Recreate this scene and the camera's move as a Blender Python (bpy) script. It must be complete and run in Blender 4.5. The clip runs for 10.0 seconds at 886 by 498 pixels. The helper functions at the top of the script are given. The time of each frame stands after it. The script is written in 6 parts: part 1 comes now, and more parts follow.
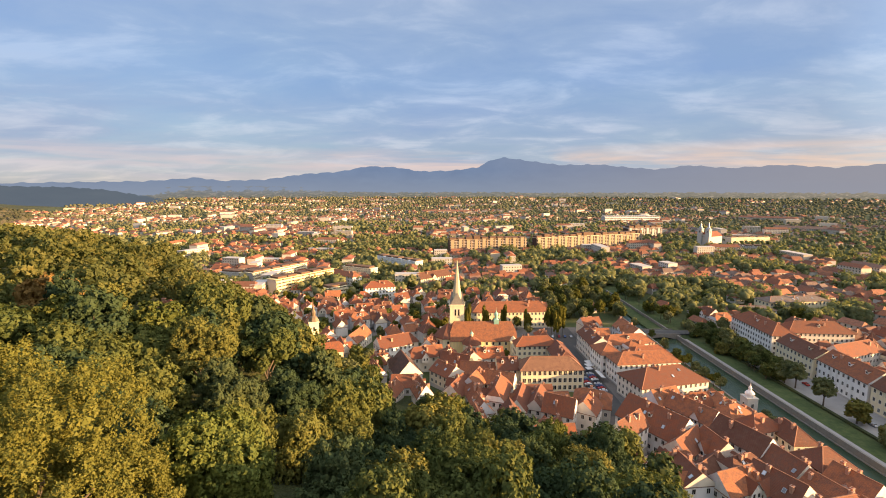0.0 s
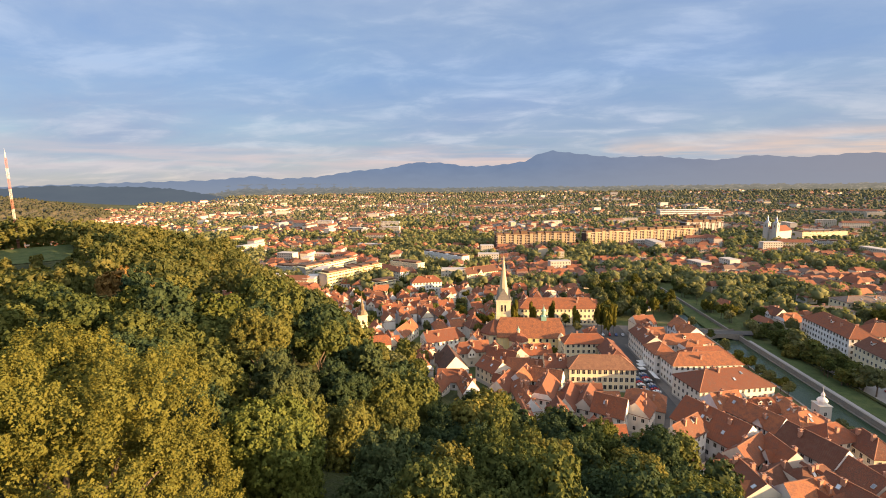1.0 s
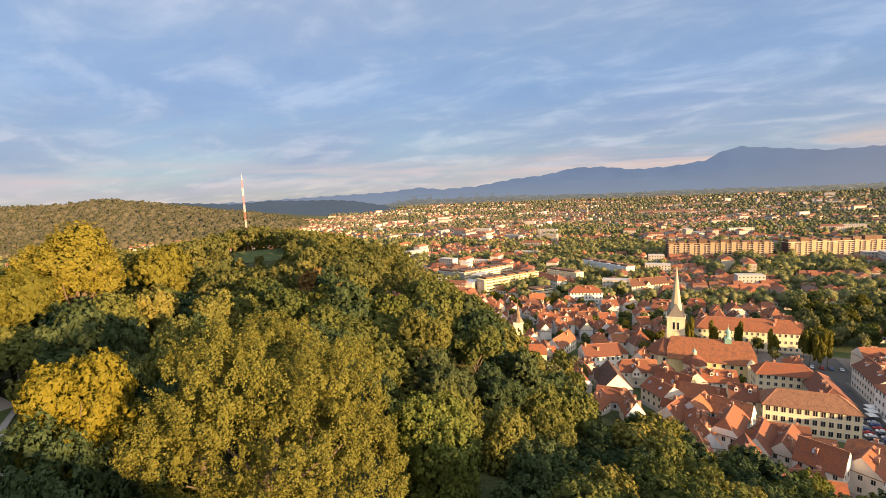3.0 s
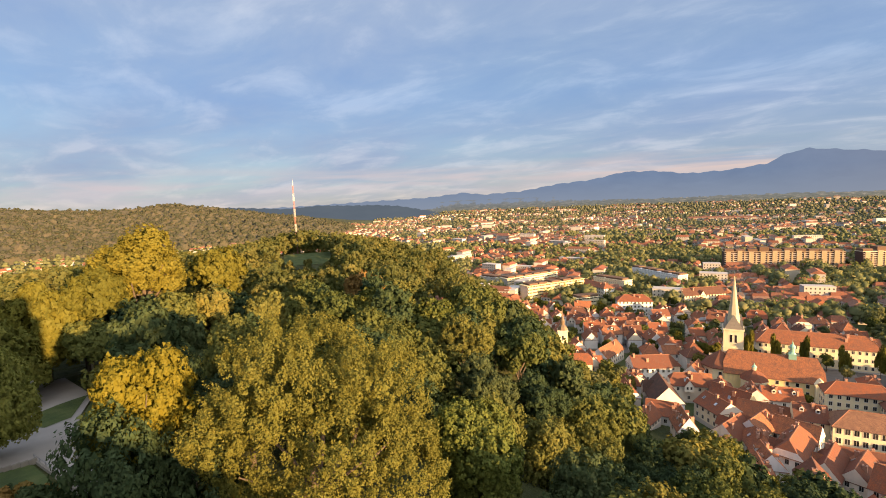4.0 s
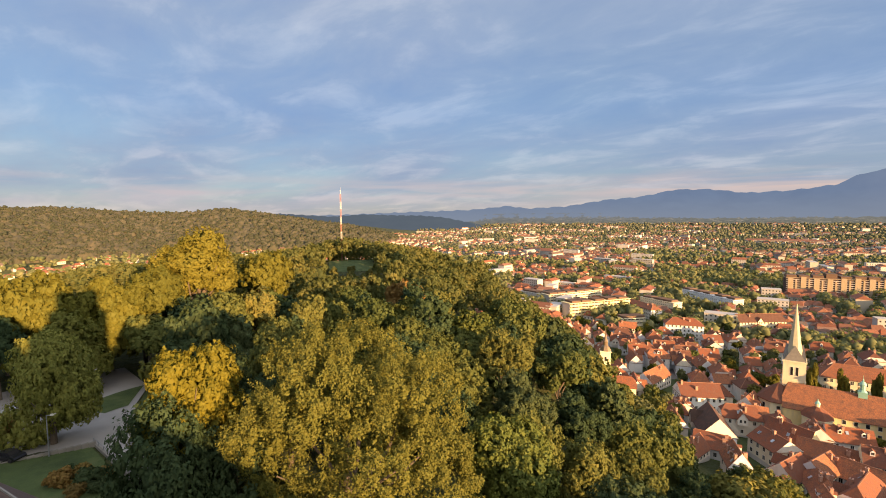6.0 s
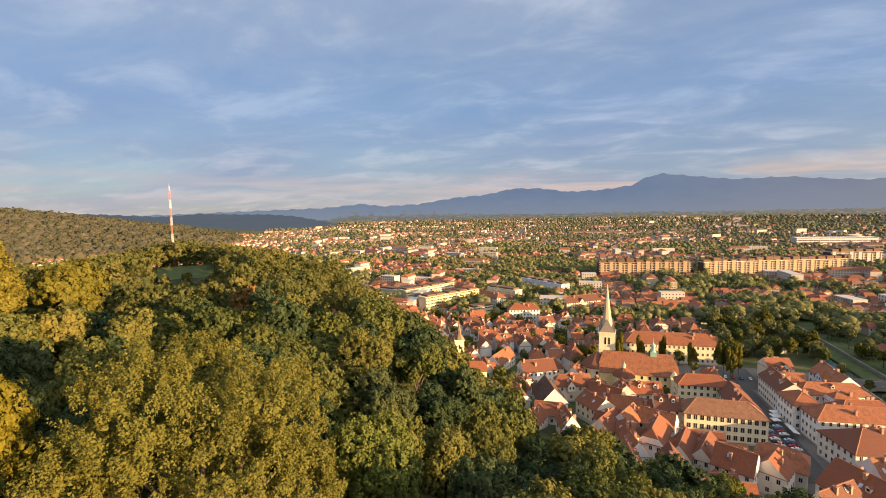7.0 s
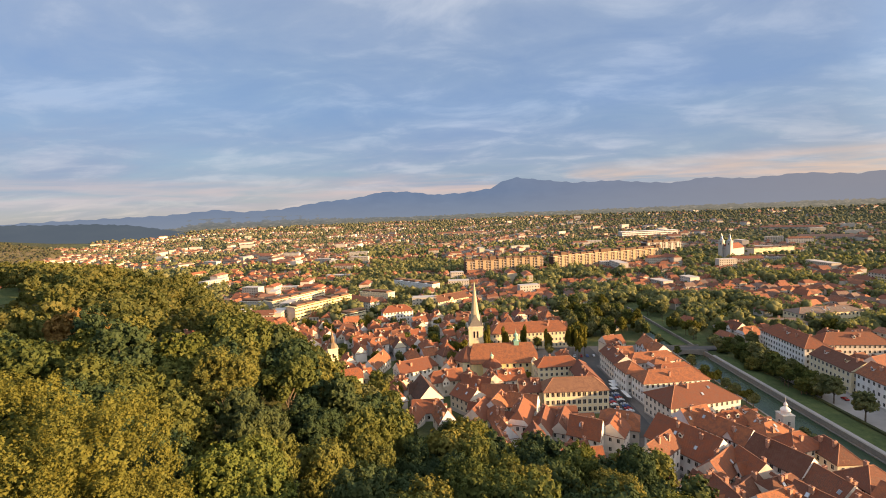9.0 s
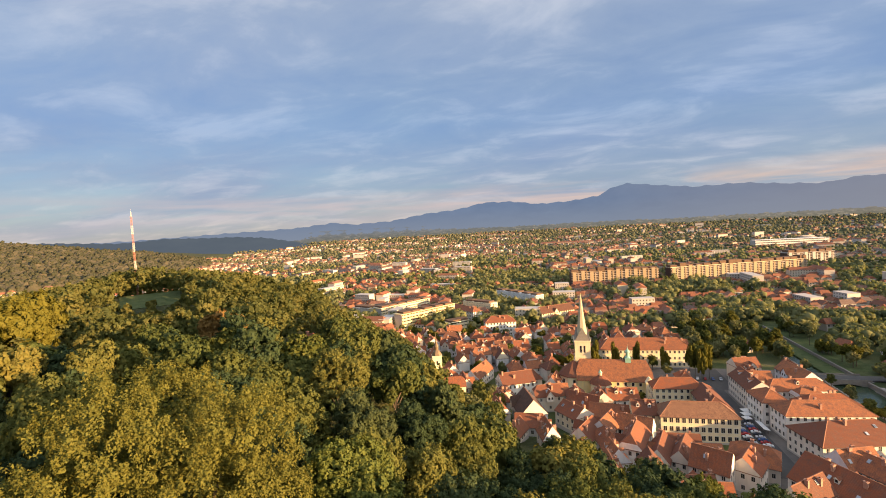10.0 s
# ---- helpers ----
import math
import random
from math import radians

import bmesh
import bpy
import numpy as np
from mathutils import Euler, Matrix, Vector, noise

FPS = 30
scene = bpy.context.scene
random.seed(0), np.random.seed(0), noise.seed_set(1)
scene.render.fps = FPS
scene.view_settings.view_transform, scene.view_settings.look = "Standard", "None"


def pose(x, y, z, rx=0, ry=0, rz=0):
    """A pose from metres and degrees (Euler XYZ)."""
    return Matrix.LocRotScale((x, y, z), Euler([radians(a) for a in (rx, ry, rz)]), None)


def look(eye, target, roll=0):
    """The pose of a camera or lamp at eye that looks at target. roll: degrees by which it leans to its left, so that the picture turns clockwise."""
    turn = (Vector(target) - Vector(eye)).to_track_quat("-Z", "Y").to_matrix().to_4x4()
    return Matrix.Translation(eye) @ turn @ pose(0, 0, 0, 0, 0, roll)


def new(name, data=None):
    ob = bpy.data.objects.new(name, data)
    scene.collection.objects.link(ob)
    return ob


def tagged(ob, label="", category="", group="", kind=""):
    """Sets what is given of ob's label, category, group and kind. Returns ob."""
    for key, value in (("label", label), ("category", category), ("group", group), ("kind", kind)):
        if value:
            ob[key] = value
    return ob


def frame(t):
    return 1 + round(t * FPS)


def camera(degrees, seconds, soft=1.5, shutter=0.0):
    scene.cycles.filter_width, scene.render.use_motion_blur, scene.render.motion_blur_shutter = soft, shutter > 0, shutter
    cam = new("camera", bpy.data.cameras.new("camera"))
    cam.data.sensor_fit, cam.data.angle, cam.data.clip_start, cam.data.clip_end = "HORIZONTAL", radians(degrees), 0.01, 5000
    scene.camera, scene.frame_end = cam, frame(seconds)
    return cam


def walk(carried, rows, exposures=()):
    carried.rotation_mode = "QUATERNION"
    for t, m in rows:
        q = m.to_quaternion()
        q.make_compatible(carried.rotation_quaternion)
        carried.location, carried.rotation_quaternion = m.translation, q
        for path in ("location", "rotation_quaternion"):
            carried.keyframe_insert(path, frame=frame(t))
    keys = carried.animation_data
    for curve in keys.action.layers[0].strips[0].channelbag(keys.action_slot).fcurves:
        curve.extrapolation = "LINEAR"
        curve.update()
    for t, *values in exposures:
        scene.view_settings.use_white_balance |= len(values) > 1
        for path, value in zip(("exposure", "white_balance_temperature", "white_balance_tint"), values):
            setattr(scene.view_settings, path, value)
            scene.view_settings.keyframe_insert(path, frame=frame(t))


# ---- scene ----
cam = camera(89.8, 10.0, soft=1.0)
# seconds, place on the tower's platform, tilt from level, lean, turn to the left
PATH = [
    (0.0, 0.04, 0.08, -7.60, 0.00, 0.00),
    (0.5, 0.11, 0.19, -8.14, 0.32, 2.48),
    (1.0, 0.14, 0.26, -8.17, 0.76, 5.93),
    (1.5, 0.09, 0.23, -8.00, 1.18, 11.05),
    (2.0, 0.02, 0.12, -7.66, 1.62, 17.02),
    (2.5, -0.01, 0.04, -7.18, 2.02, 22.41),
    (4.0, -0.11, -0.18, -5.76, 2.36, 31.41),
    (4.5, -0.17, -0.26, -5.57, 1.74, 35.62),
    (5.0, -0.29, -0.40, -5.36, 1.47, 38.43),
    (5.2, -0.37, -0.48, -5.25, 1.29, 39.20),
    (6.3, -0.08, -0.20, -3.38, -0.25, 33.48),
    (6.5, -0.06, -0.24, -3.34, -0.22, 29.32),
    (7.0, -0.12, -0.15, -4.63, 1.16, 18.45),
    (7.5, -0.18, 0.00, -5.53, 1.54, 10.49),
    (8.0, -0.13, 0.08, -5.64, 2.14, 5.58),
    (8.5, -0.06, 0.11, -5.30, 2.24, 2.90),
    (9.0, -0.03, 0.07, -4.70, 2.33, 1.80),
    (9.5, -0.00, -0.03, -3.54, 3.25, 4.14),
    (10.0, 0.02, -0.10, -2.76, 3.20, 14.95),
]
EYE_HEIGHT = 110.0
walk(cam, [(t, pose(x, y, EYE_HEIGHT, 90 + tilt, lean, turn)) for t, x, y, tilt, lean, turn in PATH],
     exposures=((0.0, 1.90), (2.5, 1.86), (5.0, 1.82), (6.5, 1.68), (8.0, 1.74), (10.0, 1.72)))

# ---- light ----
SUN_EL, SUN_AZ = 8.2, 104.3      # degrees; azimuth clockwise from +y
sun_dir = Vector((math.sin(radians(SUN_AZ)) * math.cos(radians(SUN_EL)), math.cos(radians(SUN_AZ)) * math.cos(radians(SUN_EL)), math.sin(radians(SUN_EL))))
sun = new("sun", bpy.data.lights.new("sun", "SUN"))
sun.data.energy, sun.data.angle, sun.data.color = 5.0, radians(0.6), (1.0, 0.60, 0.27)
sun.matrix_world = look((0, 0, 900), Vector((0, 0, 900)) - sun_dir)

world = bpy.data.worlds.new("sky")
scene.world = world
world.use_nodes = True


def nodes_of(tree):
    """Short-hand for a node tree: node(kind, inputs..., settings...) and link."""
    tree.nodes.clear()

    def node(kind, ins=None, **settings):
        n = tree.nodes.new(kind)
        for k, v in settings.items():
            setattr(n, k, v)
        for k, v in (ins or {}).items():
            if isinstance(v, bpy.types.NodeSocket):
                tree.links.new(v, n.inputs[k])
            else:
                n.inputs[k].default_value = v
        return n
    return node


def ramp(node, fac, stops, mode="LINEAR"):
    n = node("ShaderNodeValToRGB", {"Fac": fac})
    n.color_ramp.interpolation = mode
    while len(n.color_ramp.elements) < len(stops):
        n.color_ramp.elements.new(0.5)
    for e, (p, c) in zip(n.color_ramp.elements, stops):
        e.position, e.color = p, (*c, 1)
    return n.outputs["Color"]


def mixed(node, fac, a, b, blend="MIX"):
    n = node("ShaderNodeMix", {0: fac, 6: a, 7: b}, data_type="RGBA", blend_type=blend)
    return n.outputs[2]


def maths(node, op, a, b=0.0, clamp=False):
    return node("ShaderNodeMath", {0: a, 1: b}, operation=op, use_clamp=clamp).outputs[0]


def build_sky():
    node = nodes_of(world.node_tree)
    way = node("ShaderNodeTexCoord").outputs["Generated"]
    parts = node("ShaderNodeSeparateXYZ", {0: way})
    x, y, z = parts.outputs
    sky = node("ShaderNodeTexSky", sky_type="NISHITA", sun_disc=False, sun_elevation=radians(SUN_EL), sun_rotation=radians(SUN_AZ), altitude=300.0, air_density=1.0, dust_density=1.2, ozone_density=2.0)
    clear = mixed(node, 1.0, sky.outputs[0], (0.20, 0.20, 0.20, 1), "MULTIPLY")
    # a sheet of thin cloud overhead, seen in perspective
    up = maths(node, "ADD", maths(node, "MAXIMUM", z, 0.0), 0.16)
    flat = node("ShaderNodeCombineXYZ", {0: maths(node, "DIVIDE", x, up), 1: maths(node, "DIVIDE", y, up), 2: 0.0}).outputs[0]
    turned = node("ShaderNodeMapping", {"Vector": flat, "Rotation": (0, 0, radians(24)), "Scale": (0.62, 0.95, 1.0)}).outputs[0]
    broad = node("ShaderNodeTexNoise", {"Vector": turned, "Scale": 0.9, "Detail": 5.0, "Roughness": 0.55, "Distortion": 0.25}).outputs["Fac"]
    fine = node("ShaderNodeTexNoise", {"Vector": turned, "Scale": 2.6, "Detail": 7.0, "Roughness": 0.58, "Distortion": 0.35}).outputs["Fac"]
    veil = maths(node, "ADD", maths(node, "MULTIPLY", broad, 0.65), maths(node, "MULTIPLY", fine, 0.35))
    cover = node("ShaderNodeMapRange", {0: veil, 1: 0.40, 2: 0.62, 3: 0.74, 4: 1.0}).outputs[0]
    tone = ramp(node, z, [(0.0, (0.5, 0.47, 0.482)), (0.06, (0.36, 0.42, 0.537)), (0.22, (0.275, 0.39, 0.616)), (0.5, (0.4, 0.47, 0.611)), (0.72, (0.75, 0.82, 0.973)), (1.0, (0.95, 1.02, 1.158))])
    thick = ramp(node, fine, [(0.36, (0.84, 0.89, 0.97)), (0.50, (0.98, 0.99, 1.0)), (0.66, (1.42, 1.29, 1.15))])
    cloud = mixed(node, 1.0, tone, thick, "MULTIPLY")
    # the cloud sheet is brighter towards the sun
    glow = node("ShaderNodeVectorMath", {0: way, 1: tuple(sun_dir)}, operation="DOT_PRODUCT").outputs["Value"]
    near_sun = ramp(node, maths(node, "ADD", maths(node, "MULTIPLY", glow, 0.5), 0.5), [(0.0, (1.0, 1.0, 1.0)), (0.60, (1.0, 1.0, 1.0)), (0.72, (1.0, 0.97, 0.95)), (0.82, (1.9, 1.7, 1.45)), (1.0, (6.0, 4.6, 3.0))])
    cloud = mixed(node, 1.0, cloud, near_sun, "MULTIPLY")
    lit = mixed(node, cover, clear, cloud)
    # the low bank of evening cloud along the horizon
    low = node("ShaderNodeCombineXYZ", {0: maths(node, "MULTIPLY", x, 2.2), 1: maths(node, "MULTIPLY", y, 2.2), 2: maths(node, "MULTIPLY", z, 26.0)}).outputs[0]
    wisps = node("ShaderNodeTexNoise", {"Vector": low, "Scale": 1.3, "Detail": 6.0, "Roughness": 0.55, "Distortion": 0.4}).outputs["Fac"]
    height = ramp(node, z, [(0.0, (0.25,) * 3), (0.035, (0.5,) * 3), (0.052, (1.0,) * 3), (0.066, (0.7,) * 3), (0.095, (0.0,) * 3)])
    bank = maths(node, "MULTIPLY", node("ShaderNodeMapRange", {0: wisps, 1: 0.40, 2: 0.60}).outputs[0], height, True)
    warm = ramp(node, maths(node, "ADD", maths(node, "MULTIPLY", x, 0.5), 0.5), [(0.15, (0.58, 0.52, 0.55)), (0.5, (0.66, 0.53, 0.50)), (0.85, (0.85, 0.58, 0.42))])
    lit = mixed(node, bank, lit, warm)
    back = node("ShaderNodeBackground", {"Color": lit, "Strength": 0.31})
    node("ShaderNodeOutputWorld", {"Surface": back.outputs[0]})


build_sky()

# ---- materials ----


def material(name, build, bump=None):
    m = bpy.data.materials.new(name)
    m.use_nodes = True
    node = nodes_of(m.node_tree)
    shader = build(node)
    node("ShaderNodeOutputMaterial", {"Surface": shader.outputs[0]})
    return m


def noisy(node, scale, detail=3.0, coords="Object", rough=0.55, stretch=(1, 1, 1)):
    c = node("ShaderNodeTexCoord").outputs[coords] if coords != "World" else node("ShaderNodeNewGeometry").outputs["Position"]
    c = node("ShaderNodeMapping", {"Vector": c, "Scale": stretch}).outputs[0]
    return node("ShaderNodeTexNoise", {"Vector": c, "Scale": scale, "Detail": detail, "Roughness": rough}).outputs["Fac"]


def surface(node, colour, rough=0.8, metal=0.0, height=None, depth=0.1, spec=0.35, **more):
    ins = {"Base Color": colour, "Roughness": rough, "Metallic": metal, "Specular IOR Level": spec}
    if height is not None:
        ins["Normal"] = node("ShaderNodeBump", {"Height": height, "Strength": 0.6, "Distance": depth}).outputs[0]
    ins.update(more)
    return node("ShaderNodeBsdfPrincipled", ins)


def tint(node, per="object"):
    if per == "object":
        return node("ShaderNodeObjectInfo").outputs["Random"]
    return node("ShaderNodeNewGeometry").outputs["Random Per Island"]


def clay(stops, per="object"):
    """Old clay roof tiles: rows of tiles, patches of newer and darker ones."""
    def build(node):
        base = ramp(node, tint(node, per), stops)
        patch = noisy(node, 0.55, 4.0, "World")
        speck = noisy(node, 2.4, 3.0, "World", 0.7)
        c = mixed(node, node("ShaderNodeMapRange", {0: patch, 1: 0.42, 2: 0.68, 3: 0.0, 4: 0.75}).outputs[0], base, (0.13, 0.065, 0.045, 1))
        c = mixed(node, node("ShaderNodeMapRange", {0: speck, 1: 0.48, 2: 0.68, 3: 0.0, 4: 0.5}).outputs[0], c, mixed(node, 1.0, base, (1.5, 1.35, 1.25, 1), "MULTIPLY"))
        # some roofs are old and mottled with soot and lichen, others newly laid
        age = node("ShaderNodeMapRange", {0: maths(node, "FRACT", maths(node, "MULTIPLY", tint(node, per), 7.31)), 1: 0.25, 2: 0.95, 3: 0.35, 4: 1.0}).outputs[0]
        dark = noisy(node, 3.1, 4.0, "World", 0.75)
        soot = node("ShaderNodeMapRange", {0: dark, 1: 0.47, 2: 0.62, 3: 0.0, 4: 0.9}).outputs[0]
        c = mixed(node, maths(node, "MULTIPLY", soot, age), c, (0.075, 0.045, 0.034, 1))
        lichen = node("ShaderNodeMapRange", {0: noisy(node, 1.3, 5.0, "World", 0.7), 1: 0.58, 2: 0.72, 3: 0.0, 4: 0.6}).outputs[0]
        c = mixed(node, maths(node, "MULTIPLY", lichen, age), c, (0.30, 0.19, 0.11, 1))
        rows = node("ShaderNodeTexWave", {"Vector": node("ShaderNodeNewGeometry").outputs["Position"], "Scale": 1.1, "Distortion": 1.0, "Detail": 1.0}, bands_direction="Z").outputs["Fac"]
        return surface(node, c, 0.85, height=maths(node, "ADD", rows, speck), depth=0.05)
    return build


RED = [(0.0, (0.0939, 0.0414, 0.0254)), (0.2, (0.179, 0.0571, 0.028)), (0.4, (0.2506, 0.0779, 0.0321)), (0.6, (0.1386, 0.0492, 0.028)), (0.8, (0.2776, 0.0969, 0.0414)), (1.0, (0.3312, 0.1271, 0.0547))]
# far roof tones are muted to stand in for distance haze
FAR_ROOF = [(0.0, (0.2048, 0.0804, 0.0466)), (0.25, (0.2765, 0.1088, 0.0578)), (0.5, (0.1536, 0.0804, 0.054)), (0.75, (0.1382, 0.1135, 0.0978)), (1.0, (0.2458, 0.1324, 0.0884))]
FAR_PLASTER = [(0.0, (0.528, 0.448, 0.328)), (0.3, (0.592, 0.552, 0.492)), (0.6, (0.496, 0.432, 0.3444)), (0.8, (0.44, 0.424, 0.41)), (1.0, (0.624, 0.576, 0.5084))]
PLASTER = [(0.0, (0.7056, 0.62, 0.4536)), (0.25, (0.7644, 0.74, 0.7128)), (0.5, (0.6468, 0.58, 0.4968)), (0.7, (0.7448, 0.66, 0.54)), (0.85, (0.6076, 0.62, 0.648)), (1.0, (0.784, 0.76, 0.756))]


def plaster(stops, per="object"):
    def build(node):
        base = ramp(node, tint(node, per), stops) if len(stops) > 1 else (*stops[0][1], 1)
        streak = noisy(node, 0.5, 4.0, "World", stretch=(1, 1, 0.3))
        c = mixed(node, node("ShaderNodeMapRange", {0: streak, 1: 0.45, 2: 0.8, 3: 0.0, 4: 0.45}).outputs[0], base, (0.42, 0.37, 0.30, 1))
        return surface(node, c, 0.9, height=noisy(node, 4.0, 3.0, "World"), depth=0.02)
    return build


def foliage(stops, per="object", warm=0.15):
    """Leaves: each leaf clump a little different, some light coming through."""
    def build(node):
        a = node("ShaderNodeObjectInfo").outputs["Random"]
        b = node("ShaderNodeNewGeometry").outputs["Random Per Island"]
        big = node("ShaderNodeMapRange", {0: noisy(node, 0.075, 2.0, "World"), 1: 0.3, 2: 0.7}).outputs[0]
        f = maths(node, "ADD", maths(node, "MULTIPLY", a if per == "object" else big, 0.70), maths(node, "MULTIPLY", b, 0.30))
        c = ramp(node, f, stops)
        d = node("ShaderNodeBsdfDiffuse", {"Color": c})
        tr = node("ShaderNodeBsdfTranslucent", {"Color": mixed(node, 1.0, c, (1.15, 1.2, 0.6, 1), "MULTIPLY")})
        leaf = node("ShaderNodeMixShader", {0: warm, 1: d.outputs[0], 2: tr.outputs[0]})
        wax = node("ShaderNodeBsdfGlossy", {"Color": (0.8, 0.8, 0.8, 1), "Roughness": 0.55})
        return node("ShaderNodeMixShader", {0: 0.004, 1: leaf.outputs[0], 2: wax.outputs[0]})
    return build


GREEN = [(0.0, (0.0449, 0.0626, 0.0206)), (0.3, (0.0767, 0.094, 0.0281)), (0.6, (0.114, 0.1217, 0.0336)), (0.85, (0.1495, 0.1395, 0.0374)), (1.0, (0.1868, 0.1591, 0.0409))]
GOLD = [(0.0, (0.0545, 0.0745, 0.0205)), (0.5, (0.1007, 0.11, 0.0258)), (1.0, (0.1528, 0.1398, 0.0314))]
YELLOW = [(0.0, (0.1138, 0.1058, 0.0158)), (0.5, (0.1807, 0.1553, 0.0194)), (1.0, (0.2409, 0.1916, 0.0218))]
# a warmer, brighter GOLD: evening sunlight is worked into the leaf tone
SUNNY = [(0.0, (0.0674, 0.0724, 0.0159)), (0.5, (0.1132, 0.11, 0.0209)), (1.0, (0.167, 0.1477, 0.0257))]
FAR_GREEN = [(0.0, (0.0612, 0.0774, 0.0298)), (0.35, (0.1006, 0.1139, 0.0379)), (0.65, (0.1399, 0.14, 0.0457)), (1.0, (0.1923, 0.1686, 0.0528))]
# dark trees' own green, deepened with painted shade for those beside the castle
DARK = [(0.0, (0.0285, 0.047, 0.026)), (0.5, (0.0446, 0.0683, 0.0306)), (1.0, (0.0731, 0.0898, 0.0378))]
RUST = [(0.0, (0.13, 0.10, 0.036)), (0.5, (0.22, 0.13, 0.042)), (1.0, (0.19, 0.15, 0.044))]

M = {}


def make_materials():
    M["tile"] = material("clay_tile", clay(RED))
    M["ridge"] = material("ridge_tile", lambda n: surface(n, mixed(n, noisy(n, 1.6, 4.0, "World", 0.7), (0.17, 0.075, 0.045, 1), (0.40, 0.19, 0.11, 1)), 0.85))
    M["gutter"] = material("weathered_gutter", lambda n: surface(n, mixed(n, noisy(n, 0.8, 4.0, "World"), (0.07, 0.05, 0.04, 1), (0.20, 0.15, 0.12, 1)), 0.6, 0.3))
    M["tile_mid"] = material("clay_tile_suburb", clay([(0.0, (0.20, 0.070, 0.036)), (0.3, (0.31, 0.105, 0.048)), (0.55, (0.16, 0.070, 0.042)), (0.75, (0.36, 0.135, 0.062)), (1.0, (0.15, 0.125, 0.105))], "island"))
    M["tile_far"] = material("clay_tile_far", clay(FAR_ROOF, "island"))
    M["tile_brown"] = material("brown_tile", clay([(0.0, (0.20, 0.105, 0.06)), (1.0, (0.25, 0.13, 0.075))]))
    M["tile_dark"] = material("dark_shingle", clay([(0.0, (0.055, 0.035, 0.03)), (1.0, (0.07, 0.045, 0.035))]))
    M["plaster"] = material("plaster", plaster(PLASTER))
    M["plaster_far"] = material("plaster_far", plaster(FAR_PLASTER, "island"))
    M["cream"] = material("cream_plaster", plaster([(0, (0.76, 0.66, 0.44))]))
    M["yellow"] = material("yellow_plaster", plaster([(0, (0.80, 0.64, 0.32))]))
    M["white"] = material("white_plaster", plaster([(0, (0.80, 0.78, 0.74))]))
    M["grey"] = material("grey_plaster", plaster([(0, (0.46, 0.43, 0.40))]))
    M["leaf"] = material("leaf", foliage(GREEN))
    M["leaf_gold"] = material("golden_leaf", foliage(GOLD))
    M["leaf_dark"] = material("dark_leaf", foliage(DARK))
    M["leaf_yellow"] = material("yellow_leaf", foliage(YELLOW))
    M["leaf_sun"] = material("sunny_leaf", foliage(SUNNY))
    M["leaf_hill"] = material("hillside_leaf", foliage([(0.0, (0.040, 0.046, 0.030)), (0.5, (0.054, 0.059, 0.037)), (1.0, (0.072, 0.072, 0.044))], "place"))
    # greener than GREEN, and lightened so the round tree on the slope looks sunlit
    M["leaf_green"] = material("fresh_leaf", foliage([(0.0, (0.066, 0.092, 0.024)), (0.5, (0.128, 0.146, 0.036)), (1.0, (0.205, 0.198, 0.048))]))
    M["leaf_rust"] = material("rust_leaf", foliage(RUST))
    M["leaf_far"] = material("far_leaf", foliage(FAR_GREEN, "place", 0.36))
    M["leaf_plain"] = material("garden_leaf", foliage([(0.0, (0.075, 0.092, 0.048)), (0.35, (0.135, 0.150, 0.068)), (0.7, (0.205, 0.205, 0.090)), (1.0, (0.28, 0.255, 0.115))], "place", 0.34))
    # greyer copy of leaf_plain, with distance haze mixed into the leaf colour
    M["leaf_plain_far"] = material("hazed_far_leaf", foliage([(0.0, (0.085, 0.095, 0.062)), (0.5, (0.15, 0.155, 0.092)), (1.0, (0.225, 0.21, 0.125))], "place", 0.34))
    M["bark"] = material("bark", lambda n: surface(n, mixed(n, noisy(n, 3.0, 4.0, stretch=(3, 3, 0.6)), (0.05, 0.038, 0.028, 1), (0.16, 0.125, 0.09, 1)), 0.95, height=noisy(n, 6.0, stretch=(3, 3, 0.5)), depth=0.05))
    M["glass"] = material("window_glass", lambda n: surface(n, mixed(n, tint(n), (0.012, 0.013, 0.016, 1), (0.045, 0.042, 0.04, 1)), 0.15, spec=0.3))
    # roof panes: the sky's reflection is put in as a pale blue-grey base
    M["sky_pane"] = material("roof_window_sky_tint", lambda n: surface(n, mixed(n, tint(n), (0.10, 0.12, 0.15, 1), (0.50, 0.55, 0.62, 1)), 0.08, spec=0.6))
    M["frame"] = material("window_frame", lambda n: surface(n, mixed(n, noisy(n, 3.0, 2.0, "World"), (0.62, 0.58, 0.52, 1), (0.78, 0.75, 0.70, 1)), 0.6))
    M["copper"] = material("green_copper", lambda n: surface(n, mixed(n, noisy(n, 1.5, 4.0), (0.20, 0.42, 0.33, 1), (0.34, 0.54, 0.44, 1)), 0.6, 0.2))
    M["stone"] = material("quay_stone", lambda n: surface(n, mixed(n, noisy(n, 0.8, 5.0, "World"), (0.15, 0.138, 0.118, 1), (0.285, 0.26, 0.228, 1)), 0.9, height=noisy(n, 3.0, 3.0, "World"), depth=0.05))
    M["path"] = material("pale_paving", lambda n: surface(n, mixed(n, noisy(n, 0.25, 5.0, "World"), (0.24, 0.225, 0.21, 1), (0.36, 0.34, 0.32, 1)), 0.92, height=noisy(n, 4.0, 3.0, "World"), depth=0.02))
    M["asphalt"] = material("asphalt", lambda n: surface(n, mixed(n, noisy(n, 0.3, 5.0, "World"), (0.05, 0.05, 0.05, 1), (0.10, 0.095, 0.09, 1)), 0.9, height=noisy(n, 8.0, 3.0, "World"), depth=0.01))
